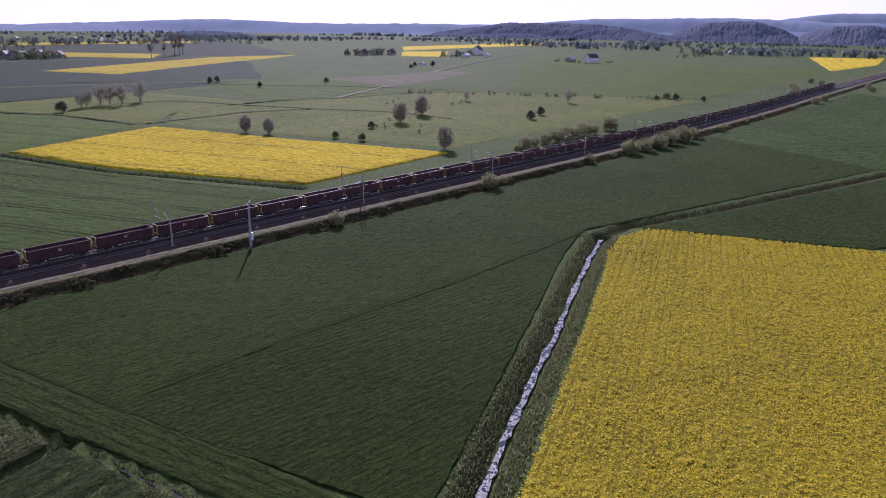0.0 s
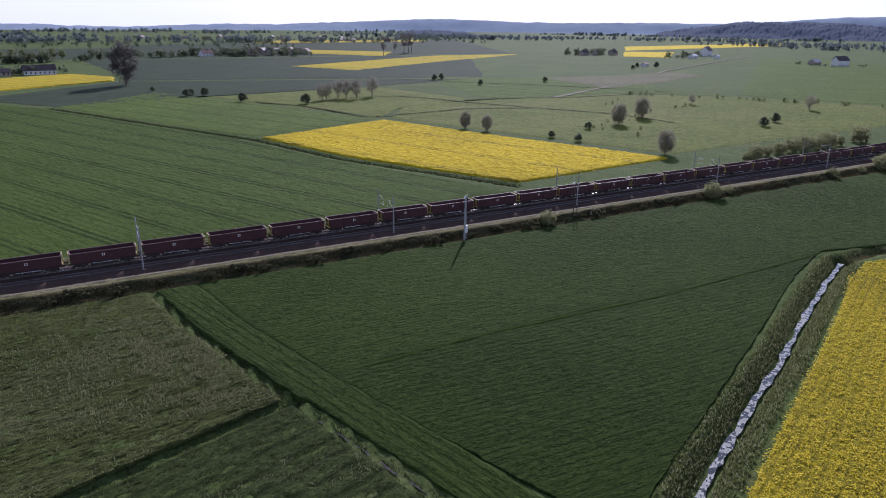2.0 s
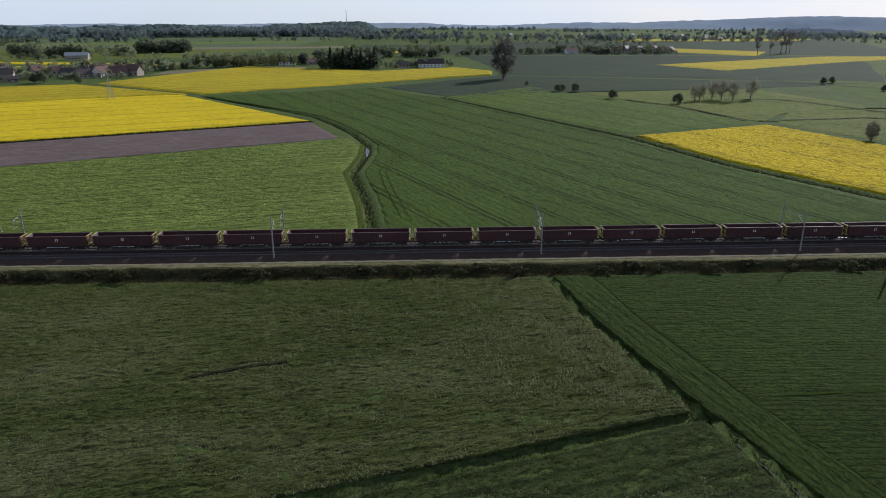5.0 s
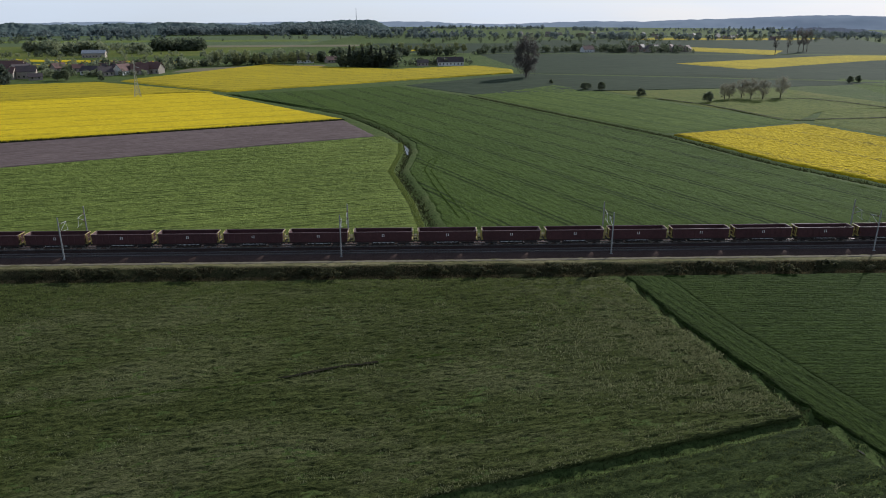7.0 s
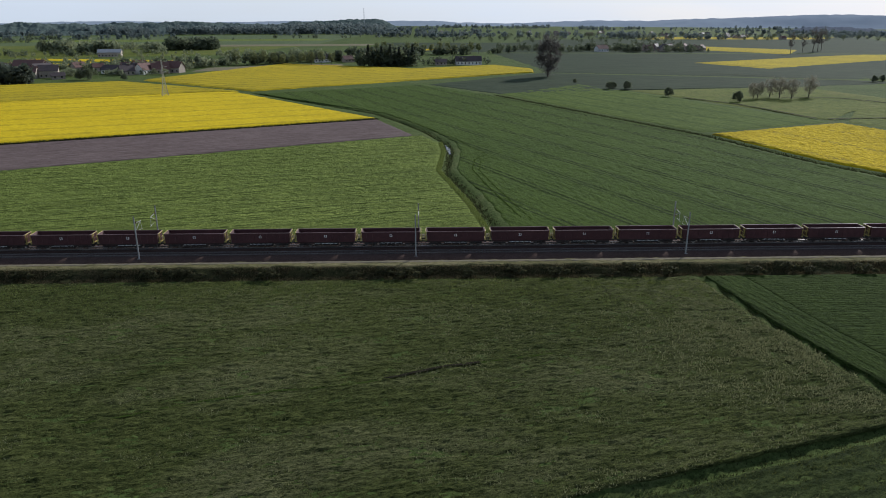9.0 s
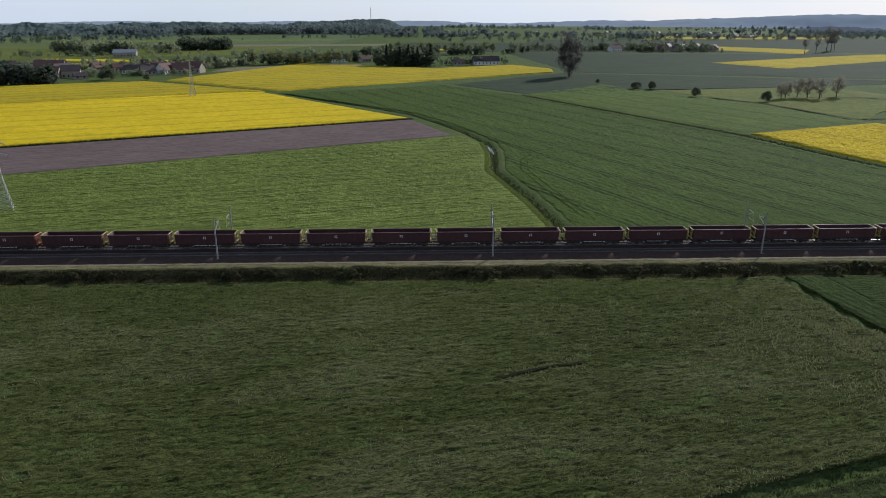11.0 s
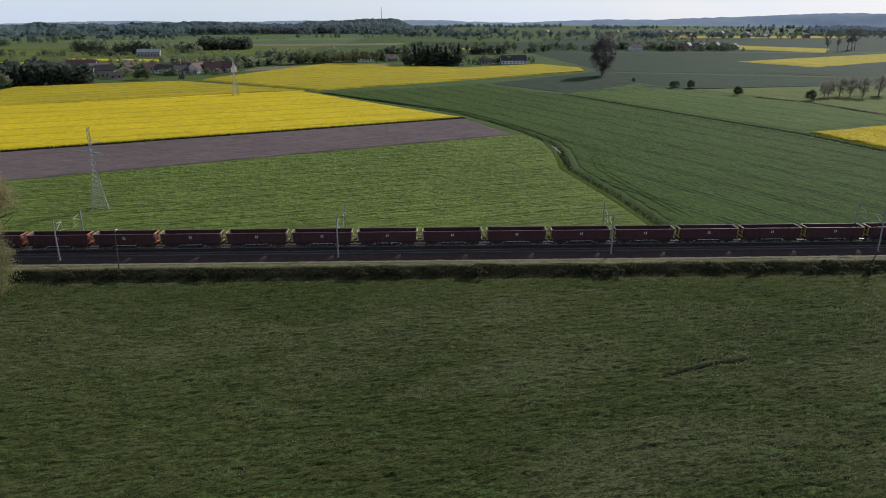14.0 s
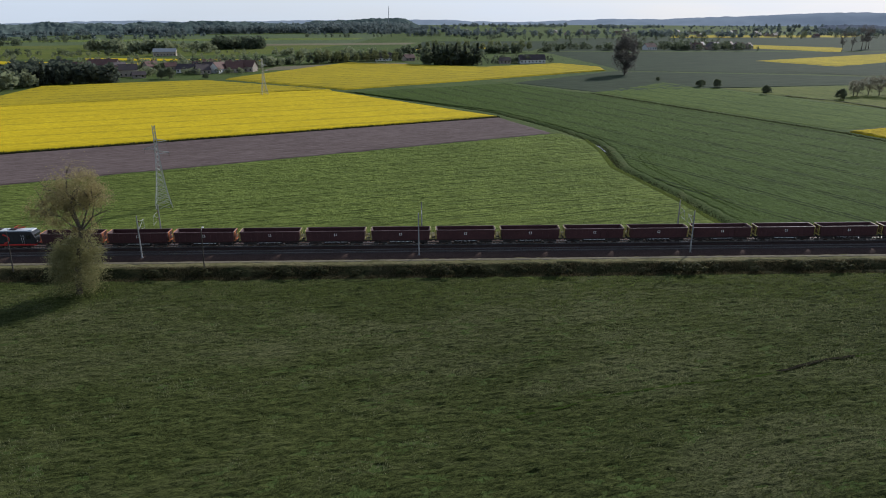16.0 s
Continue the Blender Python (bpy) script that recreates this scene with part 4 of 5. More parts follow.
def make_loco():
    w = thing("locomotive", "black electric locomotive with red bow stripe and pale grey roof", "locomotive")
    L, W = 9.3, 1.48
    bm = bmesh.new()
    prof = [(-L, 1.05), (-L - 0.15, 1.9), (-L + 0.35, 3.35), (-L + 0.9, 3.75), (L - 0.9, 3.75), (L - 0.35, 3.35), (L + 0.15, 1.9), (L, 1.05)]
    sides = [[bm.verts.new((x, s * W * (0.9 if z > 3.5 else 1), z)) for x, z in prof] for s in (-1, 1)]
    bm.faces.new(sides[0][::-1])
    bm.faces.new(sides[1])
    for i in range(8):
        j = (i + 1) % 8
        bm.faces.new((sides[0][i], sides[0][j], sides[1][j], sides[1][i]))
    bmesh.ops.bevel(bm, geom=bm.edges[:], offset=0.07, segments=2, affect="EDGES")
    part("body", bm, M_LOCO, w)
    bm = bmesh.new()
    box(bm, -L - 0.1, L + 0.1, -W - 0.03, W + 0.03, 0.85, 1.2, 0.04)
    for s in (-1, 1):
        for c, flip in ((-2.6, 1), (2.6, -1)):       # bow stripe on the side
            pts = [(c - flip * 1.4 * math.cos(a), 2.25 + 0.95 * math.sin(a)) for a in np.linspace(-1.35, 1.35, 9)]
            for p, q in zip(pts[:-1], pts[1:]):
                tube(bm, (p[0], s * (W + 0.0), p[1]), (q[0], s * (W + 0.0), q[1]), 0.17, 0.17, 6)
    part("red_stripe", bm, M_RED, w, "red sill and bow stripe")
    bm = bmesh.new()
    box(bm, -L + 1.2, L - 1.2, -1.05, 1.05, 3.72, 3.92, 0.06, 0.04)
    for s in (-1, 1):
        box(bm, s * (L - 1.1) - 0.55, s * (L - 1.1) + 0.55, -1.1, 1.1, 3.65, 3.98, 0.12, 0.1)
    part("roof", bm, M_ROOFGREY, w, "pale grey roof hatches")
    for k in (-4.5, -1.5, 1.5, 4.5):
        bm = bmesh.new()
        box(bm, k - 0.7, k + 0.7, -0.6, 0.6, 3.9, 4.12, 0.06)
        part("roof_box", bm, M_UNDER, w)
    for s in (-1, 1):
        bm = bmesh.new()
        box(bm, s * 9.12 - 0.06, s * 9.12 + 0.06, -1.1, 1.1, 2.25, 3.15, 0.05)
        g = part("windscreen", bm, M_GLASS, w)
        g.matrix_basis = Matrix.Translation((s * 0.02, 0, 0))
        for y in (-1, 1):
            bm = bmesh.new()
            box(bm, s * 8.0 - 0.45, s * 8.0 + 0.45, y * (W + 0.005) - 0.02, y * (W + 0.005) + 0.02, 2.3, 3.1, 0.02)
            part("cab_window", bm, M_GLASS, w)
            bm = bmesh.new()
            bmesh.ops.create_cone(bm, cap_ends=True, segments=12, radius1=0.16, radius2=0.16, depth=0.1, matrix=Matrix.Translation((s * 9.42, y * 0.95, 1.65)) @ Matrix.Rotation(radians(90), 4, "Y"))
            part("headlight", bm, M_WHITE, w, "round white headlight")
        bm = bmesh.new()                            # folded pantograph
        for y in (-0.8, 0.8):
            tube(bm, (s * 5.0, y * 0.7, 4.1), (s * 7.0, y * 0.4, 4.35), 0.05)
            tube(bm, (s * 7.0, y * 0.4, 4.35), (s * 5.2, y * 0.9, 4.55), 0.04)
        tube(bm, (s * 5.2, -0.9, 4.55), (s * 5.2, 0.9, 4.55), 0.05)
        part("pantograph", bm, M_RED, w, "folded red pantograph")
        bm = bmesh.new()
        for y in (-1.05, 1.05):
            box(bm, s * 5.4 - 2.6, s * 5.4 + 2.6, y - 0.1, y + 0.1, 0.42, 0.85, 0.06)
        bogie = part("bogie", bm, M_UNDER, w)
        for dx in (-1.9, 0.0, 1.9):
            for y in (-0.75, 0.75):
                part("wheel", disc(bmesh.new(), (s * 5.4 + dx, y, 0.6), 0.6, 0.14), M_UNDER, bogie)
        bm = bmesh.new()
        for y in (-0.87, 0.87):
            tube(bm, (s * 9.3, y, 1.05), (s * 9.85, y, 1.05), 0.17, 0.24, 10)
        part("buffer", bm, M_UNDER, w)
    bm = bmesh.new()
    box(bm, -2.2, 2.2, -1.2, 1.2, 0.3, 0.85, 0.08)
    part("equipment_box", bm, M_UNDER, w)
    bm = bmesh.new()
    for s in (-1, 1):
        box(bm, -0.6, 0.6, s * (W + 0.01) - 0.012, s * (W + 0.01) + 0.012, 2.75, 2.9)
        for k in (-7.0, -6.6, 6.6, 7.0):
            tube(bm, (k, s * (W + 0.05), 1.3), (k, s * (W + 0.05), 3.2), 0.025)
    part("marking", bm, M_WHITE, w, "white lettering bar and handrails")
    return w


loco = make_loco()
loco.matrix_world = on_line(FIRST - 6.8 - 9.85)


# ---- masts and poles ----
def make_mast():
    m = thing("catenary_mast", "pale concrete catenary mast with steel cantilever arm", "catenary mast", "catenary masts along the line")
    part("pole", tube(bmesh.new(), (0, 0, -0.2), (0, 0, 9.0), 0.17, 0.11, 10), M_CONCRETE, m)
    part("foundation", box(bmesh.new(), -0.45, 0.45, -0.45, 0.45, -0.5, 0.25, 0.05, 0.2), M_CONCRETE, m)
    bm = bmesh.new()
    tube(bm, (0, 0.15, 7.6), (0, 3.3, 7.3), 0.045)
    tube(bm, (0, 0.15, 5.9), (0, 2.9, 7.3), 0.045)
    tube(bm, (0, 2.9, 7.3), (0, 3.4, 5.6), 0.03)
    tube(bm, (0, 1.6, 5.75), (0, 3.9, 5.5), 0.03)
    part("cantilever_arm", bm, M_STEEL, m)
    for y, z in ((0.45, 7.57), (0.45, 6.05)):
        bm = bmesh.new()
        for k in range(4):
            tube(bm, (0, y + k * 0.13, z), (0, y + k * 0.13 + 0.07, z), 0.12, 0.07, 8)
        part("insulator", bm, M_INSUL, m, "brown ribbed insulator")
    return m


mast = make_mast()
mast.matrix_world = pose(-43.6, 147.3, 1.75)
for i in list(range(-4, 0)) + list(range(1, 13)):
    x = -43.6 + 55.8 * i
    copy_thing(mast, pose(x, 147.3 + float(bend(x)), 1.75 + float(land(x, 147))))
for i in range(-4, 13):
    x = -43.0 + 55.8 * i
    copy_thing(mast, pose(x, 157.4 + float(bend(x)), 1.3 + float(land(x, 146)), 0, 0, 180))


def make_telegraph():
    m = thing("telegraph_pole", "thin dark wooden pole with a small lamp arm", "pole", "poles along the bank")
    part("pole", tube(bmesh.new(), (0, 0, -0.4), (0.25, 0, 8.8), 0.14, 0.09, 8), M_TARWOOD, m)
    bm = bmesh.new()
    tube(bm, (0.25, 0, 8.6), (0.25, 0.9, 8.9), 0.035)
    part("arm", bm, M_STEEL, m)
    bm = bmesh.new()
    bmesh.ops.create_uvsphere(bm, u_segments=10, v_segments=6, radius=0.22, matrix=Matrix.Translation((0.25, 1.0, 8.9)) @ Matrix.Diagonal((1, 1.3, 0.7, 1)))
    part("lamp_head", bm, M_WHITE, m, "white lamp head")
    return m


tele = make_telegraph()
tele.matrix_world = pose(-141.2, 141.6, 0.7)
for x, turn in ((-178, 5), (118, -8), (228, 10)):
    copy_thing(tele, pose(x, 141.8, 0.7, 0, 0, turn))

trafo = thing("transformer_pole", "twin-legged concrete pole with a white cabinet and crossarms", "power pole")
trafo.matrix_world = pose(83, 139.3, 0.3, 0, 0, 45)
for s in (-1, 1):
    part("leg", tube(bmesh.new(), (s * 0.75, 0, -0.3), (s * 0.28, 0, 10.4), 0.2, 0.14, 8), M_CONCRETE, trafo)
bm = bmesh.new()
tube(bm, (-1.6, 0, 10.2), (1.6, 0, 10.2), 0.09)
tube(bm, (-1.1, 0, 9.4), (1.1, 0, 9.4), 0.07)
tube(bm, (-0.5, 0, 5.6), (0.5, 0, 5.6), 0.08)
part("crossarm", bm, M_STEEL, trafo)
for x in (-1.4, 0, 1.4):
    part("insulator", tube(bmesh.new(), (x, 0, 10.25), (x, 0, 10.7), 0.1, 0.06, 8), M_WHITE, trafo, "white porcelain insulator")
part("cabinet", box(bmesh.new(), -0.4, 0.4, -0.55, -0.1, 1.6, 3.4, 0.04), M_WHITE, trafo, "white switch cabinet")


def make_pylon(height):
    p = thing("lattice_pylon", "grey steel lattice power pylon standing in a field", "pylon", "pylons of the power line")
    bm = bmesh.new()
    wide = lambda z: 1.75 * (1 - z / height) ** 2.4 + 0.3
    zs = [height * k / 16 for k in range(17)]
    for a, b in zip(zs[:-1], zs[1:]):
        for k in range(4):
            c = [(-1, -1), (1, -1), (1, 1), (-1, 1)]
            p0, p1, q0, q1 = c[k], c[(k + 1) % 4], wide(a), wide(b)
            tube(bm, (p0[0] * q0, p0[1] * q0, a), (p0[0] * q1, p0[1] * q1, b), 0.085, n=4)
            tube(bm, (p0[0] * q0, p0[1] * q0, a), (p1[0] * q1, p1[1] * q1, b), 0.05, n=4)
            tube(bm, (p1[0] * q0, p1[1] * q0, a), (p0[0] * q1, p0[1] * q1, b), 0.05, n=4)
    part("lattice_tower", bm, M_STEEL, p)
    for z, s, reach in ((height * 0.80, 1, 2.6), (height * 0.72, -1, 2.9), (height * 0.66, 1, 2.9)):
        bm = bmesh.new()
        for y in (-0.35, 0.35):
            tube(bm, (0, y, z), (s * reach, 0, z + 0.2), 0.07, n=4)
            tube(bm, (0, y, z + 0.9), (s * reach, 0, z + 0.25), 0.06, n=4)
        arm = part("crossarm", bm, M_STEEL, p)
        bm = bmesh.new()
        for k in range(5):
            tube(bm, (s * reach, 0, z + 0.1 - k * 0.2), (s * reach, 0, z - k * 0.2), 0.16, 0.08, 8)
        part("insulator", bm, M_INSUL, arm, "brown insulator string")
    for sx in (-1, 1):
        for sy in (-1, 1):
            part("footing", box(bmesh.new(), sx * 2.0 - 0.4, sx * 2.0 + 0.4, sy * 2.0 - 0.4, sy * 2.0 + 0.4, -0.4, 0.35, 0.04, 0.2), M_CONCRETE, p)
    return p


pylon = make_pylon(21.5)
pylon.matrix_world = pose(-166.5, 192.4, 0, 0, 0, 25)
copy_thing(pylon, pose(-192, 440, 0, 0, 0, 25))
copy_thing(pylon, pose(1230, 330, float(land(1230, 330)), 0, 0, 25))


# ---- trees and shrubs ----
def leaf_mesh(name, centres, sizes, material, flat=0.6, seed=1):
    """Small bent leaf clumps: one tilted quad at each centre."""
    r = np.random.RandomState(seed)
    n = len(centres)
    a = r.normal(size=(n, 3))
    a[:, 2] *= flat
    a /= np.linalg.norm(a, axis=1)[:, None]
    b = np.cross(a, r.normal(size=(n, 3)))
    b /= np.linalg.norm(b, axis=1)[:, None]
    s = np.asarray(sizes)[:, None]
    corner = [centres - a * s - b * s * 0.6, centres + a * s * 0.9 - b * s * 0.5, centres + a * s + b * s * 0.6, centres - a * s * 0.8 + b * s * 0.7]
    return raw_mesh(name, np.stack(corner, 1).reshape(-1, 3), np.arange(n * 4).reshape(-1, 4), material)


def blob_points(r, n, centre, radii, clumps, spread_):
    """Points bunched round clumps that fill the outer part of an egg."""
    d = r.normal(size=(clumps, 3))
    d /= np.linalg.norm(d, axis=1)[:, None]
    c = np.array(centre) + d * (r.uniform(0.35, 1.0, clumps) ** 0.6)[:, None] * np.array(radii)
    k = r.randint(clumps, size=n)
    w = r.uniform(0.5, 1.5, clumps)[k][:, None]
    return c[k] + r.normal(size=(n, 3)) * spread_ * w


def limb(bm, r, a, way, length, radius, depth, ends):
    """A limb that bends and forks."""
    p, d = Vector(a), Vector(way).normalized()
    for k in range(3):
        q = p + d * length / 3
        tube(bm, p, q, radius * (1 - 0.22 * k), radius * (1 - 0.22 * (k + 1)), 6 if radius > 0.08 else 4)
        p = q
        d = (d + Vector(r.normal(size=3)) * 0.16 + Vector((0, 0, 0.06))).normalized()
        if depth and k:
            for _ in range(2):
                e = (d + Vector(r.normal(size=3)) * 0.75).normalized()
                limb(bm, r, p, e, length * 0.5, radius * 0.5, depth - 1, ends)
    ends.append(tuple(p))


def make_tree(name, label, height, trunk, eggs, n, size, leaf, seed, category="tree", group="", depth=2):
    """Trunk with forking limbs, and a crown of many small clumps in several egg-shaped masses."""
    r = np.random.RandomState(seed)
    t = thing(name, label, category, group)
    bm, ends = bmesh.new(), []
    limb(bm, r, (0, 0, -0.3), (0.03, 0.02, 1), height * 0.62, trunk, depth, ends)
    part("trunk", bm, M_BARK, t)
    pts = []
    for (cx, cy, cz, rx, ry, rz, share) in eggs:
        k = int(n * share)
        pts.append(blob_points(r, k, (cx, cy, cz), (rx, ry, rz), max(6, k // 45), 0.16 * min(rx, rz)))
    pts = np.concatenate(pts)
    pts = pts[pts[:, 2] > 0.1]
    c = new("crown", leaf_mesh("crown", pts, r.uniform(0.6, 1.3, len(pts)) * size, leaf, seed=seed))
    c.parent = t
    return t


def place(t, x, y, scale=1.0, turn=0.0, sink=0.0):
    m = pose(x, y, float(land(x, y)) - sink, 0, 0, turn)
    c = copy_thing(t, m)
    c.scale = (scale, scale, scale)
    return c


def make_willow():
    """An old leaning trunk that forks high up, with a loose upper crown and a dense lower one."""
    t = thing("willow_tree", "tall old willow with pale spring leaves beside the bank", "tree")
    r = np.random.RandomState(4)
    bm, ends = bmesh.new(), []
    line = [(0.4, 0, -0.4), (0.9, 0.1, 4.5), (1.9, 0.0, 9.0), (2.8, -0.1, 12.2)]
    for k, (a, b) in enumerate(zip(line[:-1], line[1:])):
        tube(bm, a, b, 0.62 - 0.09 * k, 0.53 - 0.09 * k, 10)
    for way, length, radius in (((-0.42, 0.1, 1), 6.6, 0.26), ((-0.1, -0.15, 1), 7.6, 0.3), ((0.35, 0.2, 1), 6.6, 0.24), ((0.75, -0.1, 0.75), 5.5, 0.18), ((-1.0, 0.2, 0.55), 6.5, 0.2)):
        limb(bm, r, line[-1], way, length, radius, 2, ends)
    for z, way in ((5.5, (-0.8, 0.3, 0.7)), (7.5, (0.8, -0.3, 0.8)), (9.5, (-0.9, -0.2, 0.8)), (11.5, (0.9, 0.2, 0.5))):
        limb(bm, r, (0.2 * z, 0, z), way, 4.0, 0.14, 1, ends)
    part("trunk", bm, M_BARK, t)
    for name, eggs, count, leaf in (("crown", ((3.2, 0, 20.0, 4.4, 4.0, 4.0, 0.42), (-2.2, 0.3, 15.4, 4.0, 3.4, 2.8, 0.24), (5.4, 0, 18.0, 2.9, 2.8, 2.8, 0.16), (0.4, 0, 18.0, 3.4, 3.0, 2.8, 0.14), (3.4, 0, 13.4, 2.6, 2.2, 1.8, 0.04)), 19000, M_LEAF_WILLOW),
                                    ("lower_crown", ((0.8, 0, 4.6, 4.6, 4.0, 4.3, 0.5), (1.6, 0, 8.6, 4.2, 3.8, 3.0, 0.34), (-1.2, 0, 7.2, 2.8, 2.8, 3.2, 0.12), (2.4, 0, 11.2, 2.0, 2.0, 1.6, 0.04)), 24000, M_LEAF_LOWER)):
        pts = np.concatenate([blob_points(r, int(count * e[6]), e[:3], e[3:6], max(10, int(count * e[6]) // 110), 0.2 * min(e[3], e[5])) for e in eggs])
        pts = pts[pts[:, 2] > 0.3]
        c = new(name, leaf_mesh(name, pts, r.uniform(0.5, 1.3, len(pts)) * 0.10, leaf, seed=9))
        c.parent = t
    return t


willow = make_willow()
willow.matrix_world = pose(-161.9, 132.8, 0)

round_tree = make_tree("field_tree", "round budding willow standing in the pasture", 9, 0.3, [(0, 0, 6.0, 3.4, 3.4, 3.6, 1.0)], 3000, 0.13, M_LEAF_BROWN, 5, "tree", "trees in the pasture")
round_tree.matrix_world = pose(155, 424, 0)
full_tree = make_tree("field_tree", "dense round budding willow with brownish crown", 9, 0.3, [(0, 0, 5.4, 3.5, 3.4, 3.9, 0.8), (0.4, 0, 3.2, 2.6, 2.6, 2.6, 0.2)], 8500, 0.12, M_LEAF_BROWN, 6, "tree", "trees in the pasture")
full_tree.matrix_world = pose(210, 198, 0)
for x, y, s in ((248, 265, 1.1), (276, 278, 1.15), (173, 288, 0.85), (178, 277, 0.8)):
    place(full_tree, x, y, s, x * 37 % 360)
for x, y, s in ((151, 421, 0.95), (164, 428, 1.15), (168, 424, 1.2), (173, 420, 1.2), (187, 427, 1.3), (391, 260, 0.9), (347, 308, 0.7)):
    place(round_tree, x, y, s, x * 37 % 360)
dark_tree = make_tree("dark_tree", "dense dark green bushy tree in a field", 6, 0.2, [(0, 0, 3.0, 2.8, 2.8, 2.8, 1.0)], 2000, 0.22, M_LEAF_DARK, 8, "tree", "dark field trees")
dark_tree.matrix_world = pose(136, 408, 0)
place(dark_tree, -284, 548, 1.35, 40)
place(dark_tree, -290, 549, 1.2, 160)
place(dark_tree, -257, 546, 0.75, 90)
for x, y, s in ((310, 229, 0.8), (328, 236, 0.8), (281, 515, 0.8), (291, 521, 0.8), (294, 466, 0.7), (356, 467, 0.7), (457, 233, 0.5), (466, 223, 0.75), (474, 207, 0.6), (81, 475, 0.8), (92, 473, 0.9), (106, 434, 0.9), (67, 516, 0.5), (586, 573, 1.0), (569, 584, 0.8), (224, 260, 0.6), (198, 236, 0.55), (194, 249, 0.5), (85, 480, 0.7), (540, 560, 0.7)):
    place(dark_tree, x, y, s, x * 53 % 360)
big_tree = make_tree("poplar_tree", "large bare-looking budding tree at a field corner", 22, 0.5, [(0, 0, 12, 6.5, 6.5, 10, 1.0)], 6500, 0.28, M_LEAF_MAROON, 11, "tree", "large far trees")
big_tree.matrix_world = pose(56, 563, 0) @ Matrix.Scale(1.4, 4)
bare_tree = make_tree("bare_tree", "tall bare tree with thin budding twigs", 25, 0.45, [(0, 0, 17, 4.2, 4.2, 9, 1.0)], 1500, 0.26, M_LEAF_MAROON, 13, "tree", "large far trees", 3)
bare_tree.matrix_world = pose(403, 875, float(land(403, 875)))
for x, y, k in ((439, 916, 0.9), (461, 932, 1.2), (476, 948, 1.1), (489, 963, 1.15)):
    place(bare_tree, x, y, k, x * 31 % 360)


shrub = make_tree("shrub", "rounded pale blooming shrub on the railway bank", 3.4, 0.1, [(0, 0, 1.7, 2.1, 1.9, 1.8, 1.0)], 3600, 0.115, M_LEAF_PALE, 14, "shrub", "shrubs along the bank", 1)
shrub.matrix_world = pose(108.5, 140.3, 0.3)
for x, y, s in ((170, 140.3, 1.25), (178, 141.5, 0.7), (229, 141, 0.9), (246, 141, 0.6), (258, 140.5, 1.5), (269, 140, 1.4), (280, 140, 1.55), (292, 140.5, 1.6), (305, 141, 1.75), (317, 141.5, 1.3), (349, 142, 0.9), (360, 143, 0.6), (384, 144, 0.8), (412, 146, 0.7)):
    place(shrub, x, y, s * 1.12, x * 71 % 360)
bramble = make_tree("bramble_bush", "low dark bramble bush on the bank slope", 1.6, 0.05, [(0, 0, 0.8, 1.5, 0.9, 0.85, 0.7), (0.9, 0.1, 0.6, 1.0, 0.7, 0.6, 0.3)], 900, 0.12, M_LEAF_BRAMBLE, 19, "bush", "brambles along the bank", 1)
bramble.matrix_world = pose(-88, 140.6, 0.35)
for i in range(64):
    x = -190 + 6.6 * i + 2.4 * math.sin(i * 7.3)
    m = copy_thing(bramble, pose(x, 140.5 + 0.7 * math.sin(i * 3.1) + float(bend(x)), 0.3, 0, 0, 30 * math.sin(i * 1.7)))
    k = 0.65 + 0.55 * math.sin(i * 2.3 + 1) ** 2
    m.scale = (k * 1.5, k, k)
thicket = make_tree("spring_shrub", "light green spring thicket behind the tracks", 6, 0.16, [(0, 0, 2.7, 3.2, 2.6, 2.9, 0.7), (0.6, 0.2, 1.2, 3.2, 2.8, 1.5, 0.3)], 3200, 0.16, M_LEAF_PALE, 15, "shrub", "thickets behind the line")
thicket.matrix_world = pose(235, 176, 0)
for x, y, s in ((243, 177, 0.8), (252, 178, 0.9), (259, 177, 1.1), (268, 178, 1.2), (276, 178, 1.0), (284, 179, 1.2), (292, 179, 0.8), (309, 180, 1.35), (228, 174, 0.6), (470, 232, 1.0)):
    place(thicket, x, y, s, x * 67 % 360)
for x, y in ((560, 178), (590, 186), (620, 196), (640, 205), (700, 200), (720, 215), (520, 150), (545, 152), (660, 150), (690, 160)):
    place(thicket, x, y, 0.9, x * 41 % 360)

avenue = make_tree("avenue_tree", "leafy roadside tree in a row beyond rapeseed", 12, 0.25, [(0, 0, 7.6, 3.6, 3.6, 4.2, 1.0)], 1300, 0.34, M_LEAF_SPRING, 17, "tree", "trees in roadside rows")
avenue.matrix_world = pose(-214, 702, float(land(-214, 702)))
for i in range(1, 11):
    place(avenue, -214 + 9 * i, 702 - 0.9 * i + 3 * math.sin(i * 2.1), 0.8 + 0.3 * math.sin(i * 3.7) ** 2, i * 67)
for i in range(15):
    place(avenue, -102 + 9.4 * i, 887 + 3 * math.sin(i * 1.9), 0.85 + 0.35 * math.sin(i * 2.3) ** 2, i * 43)


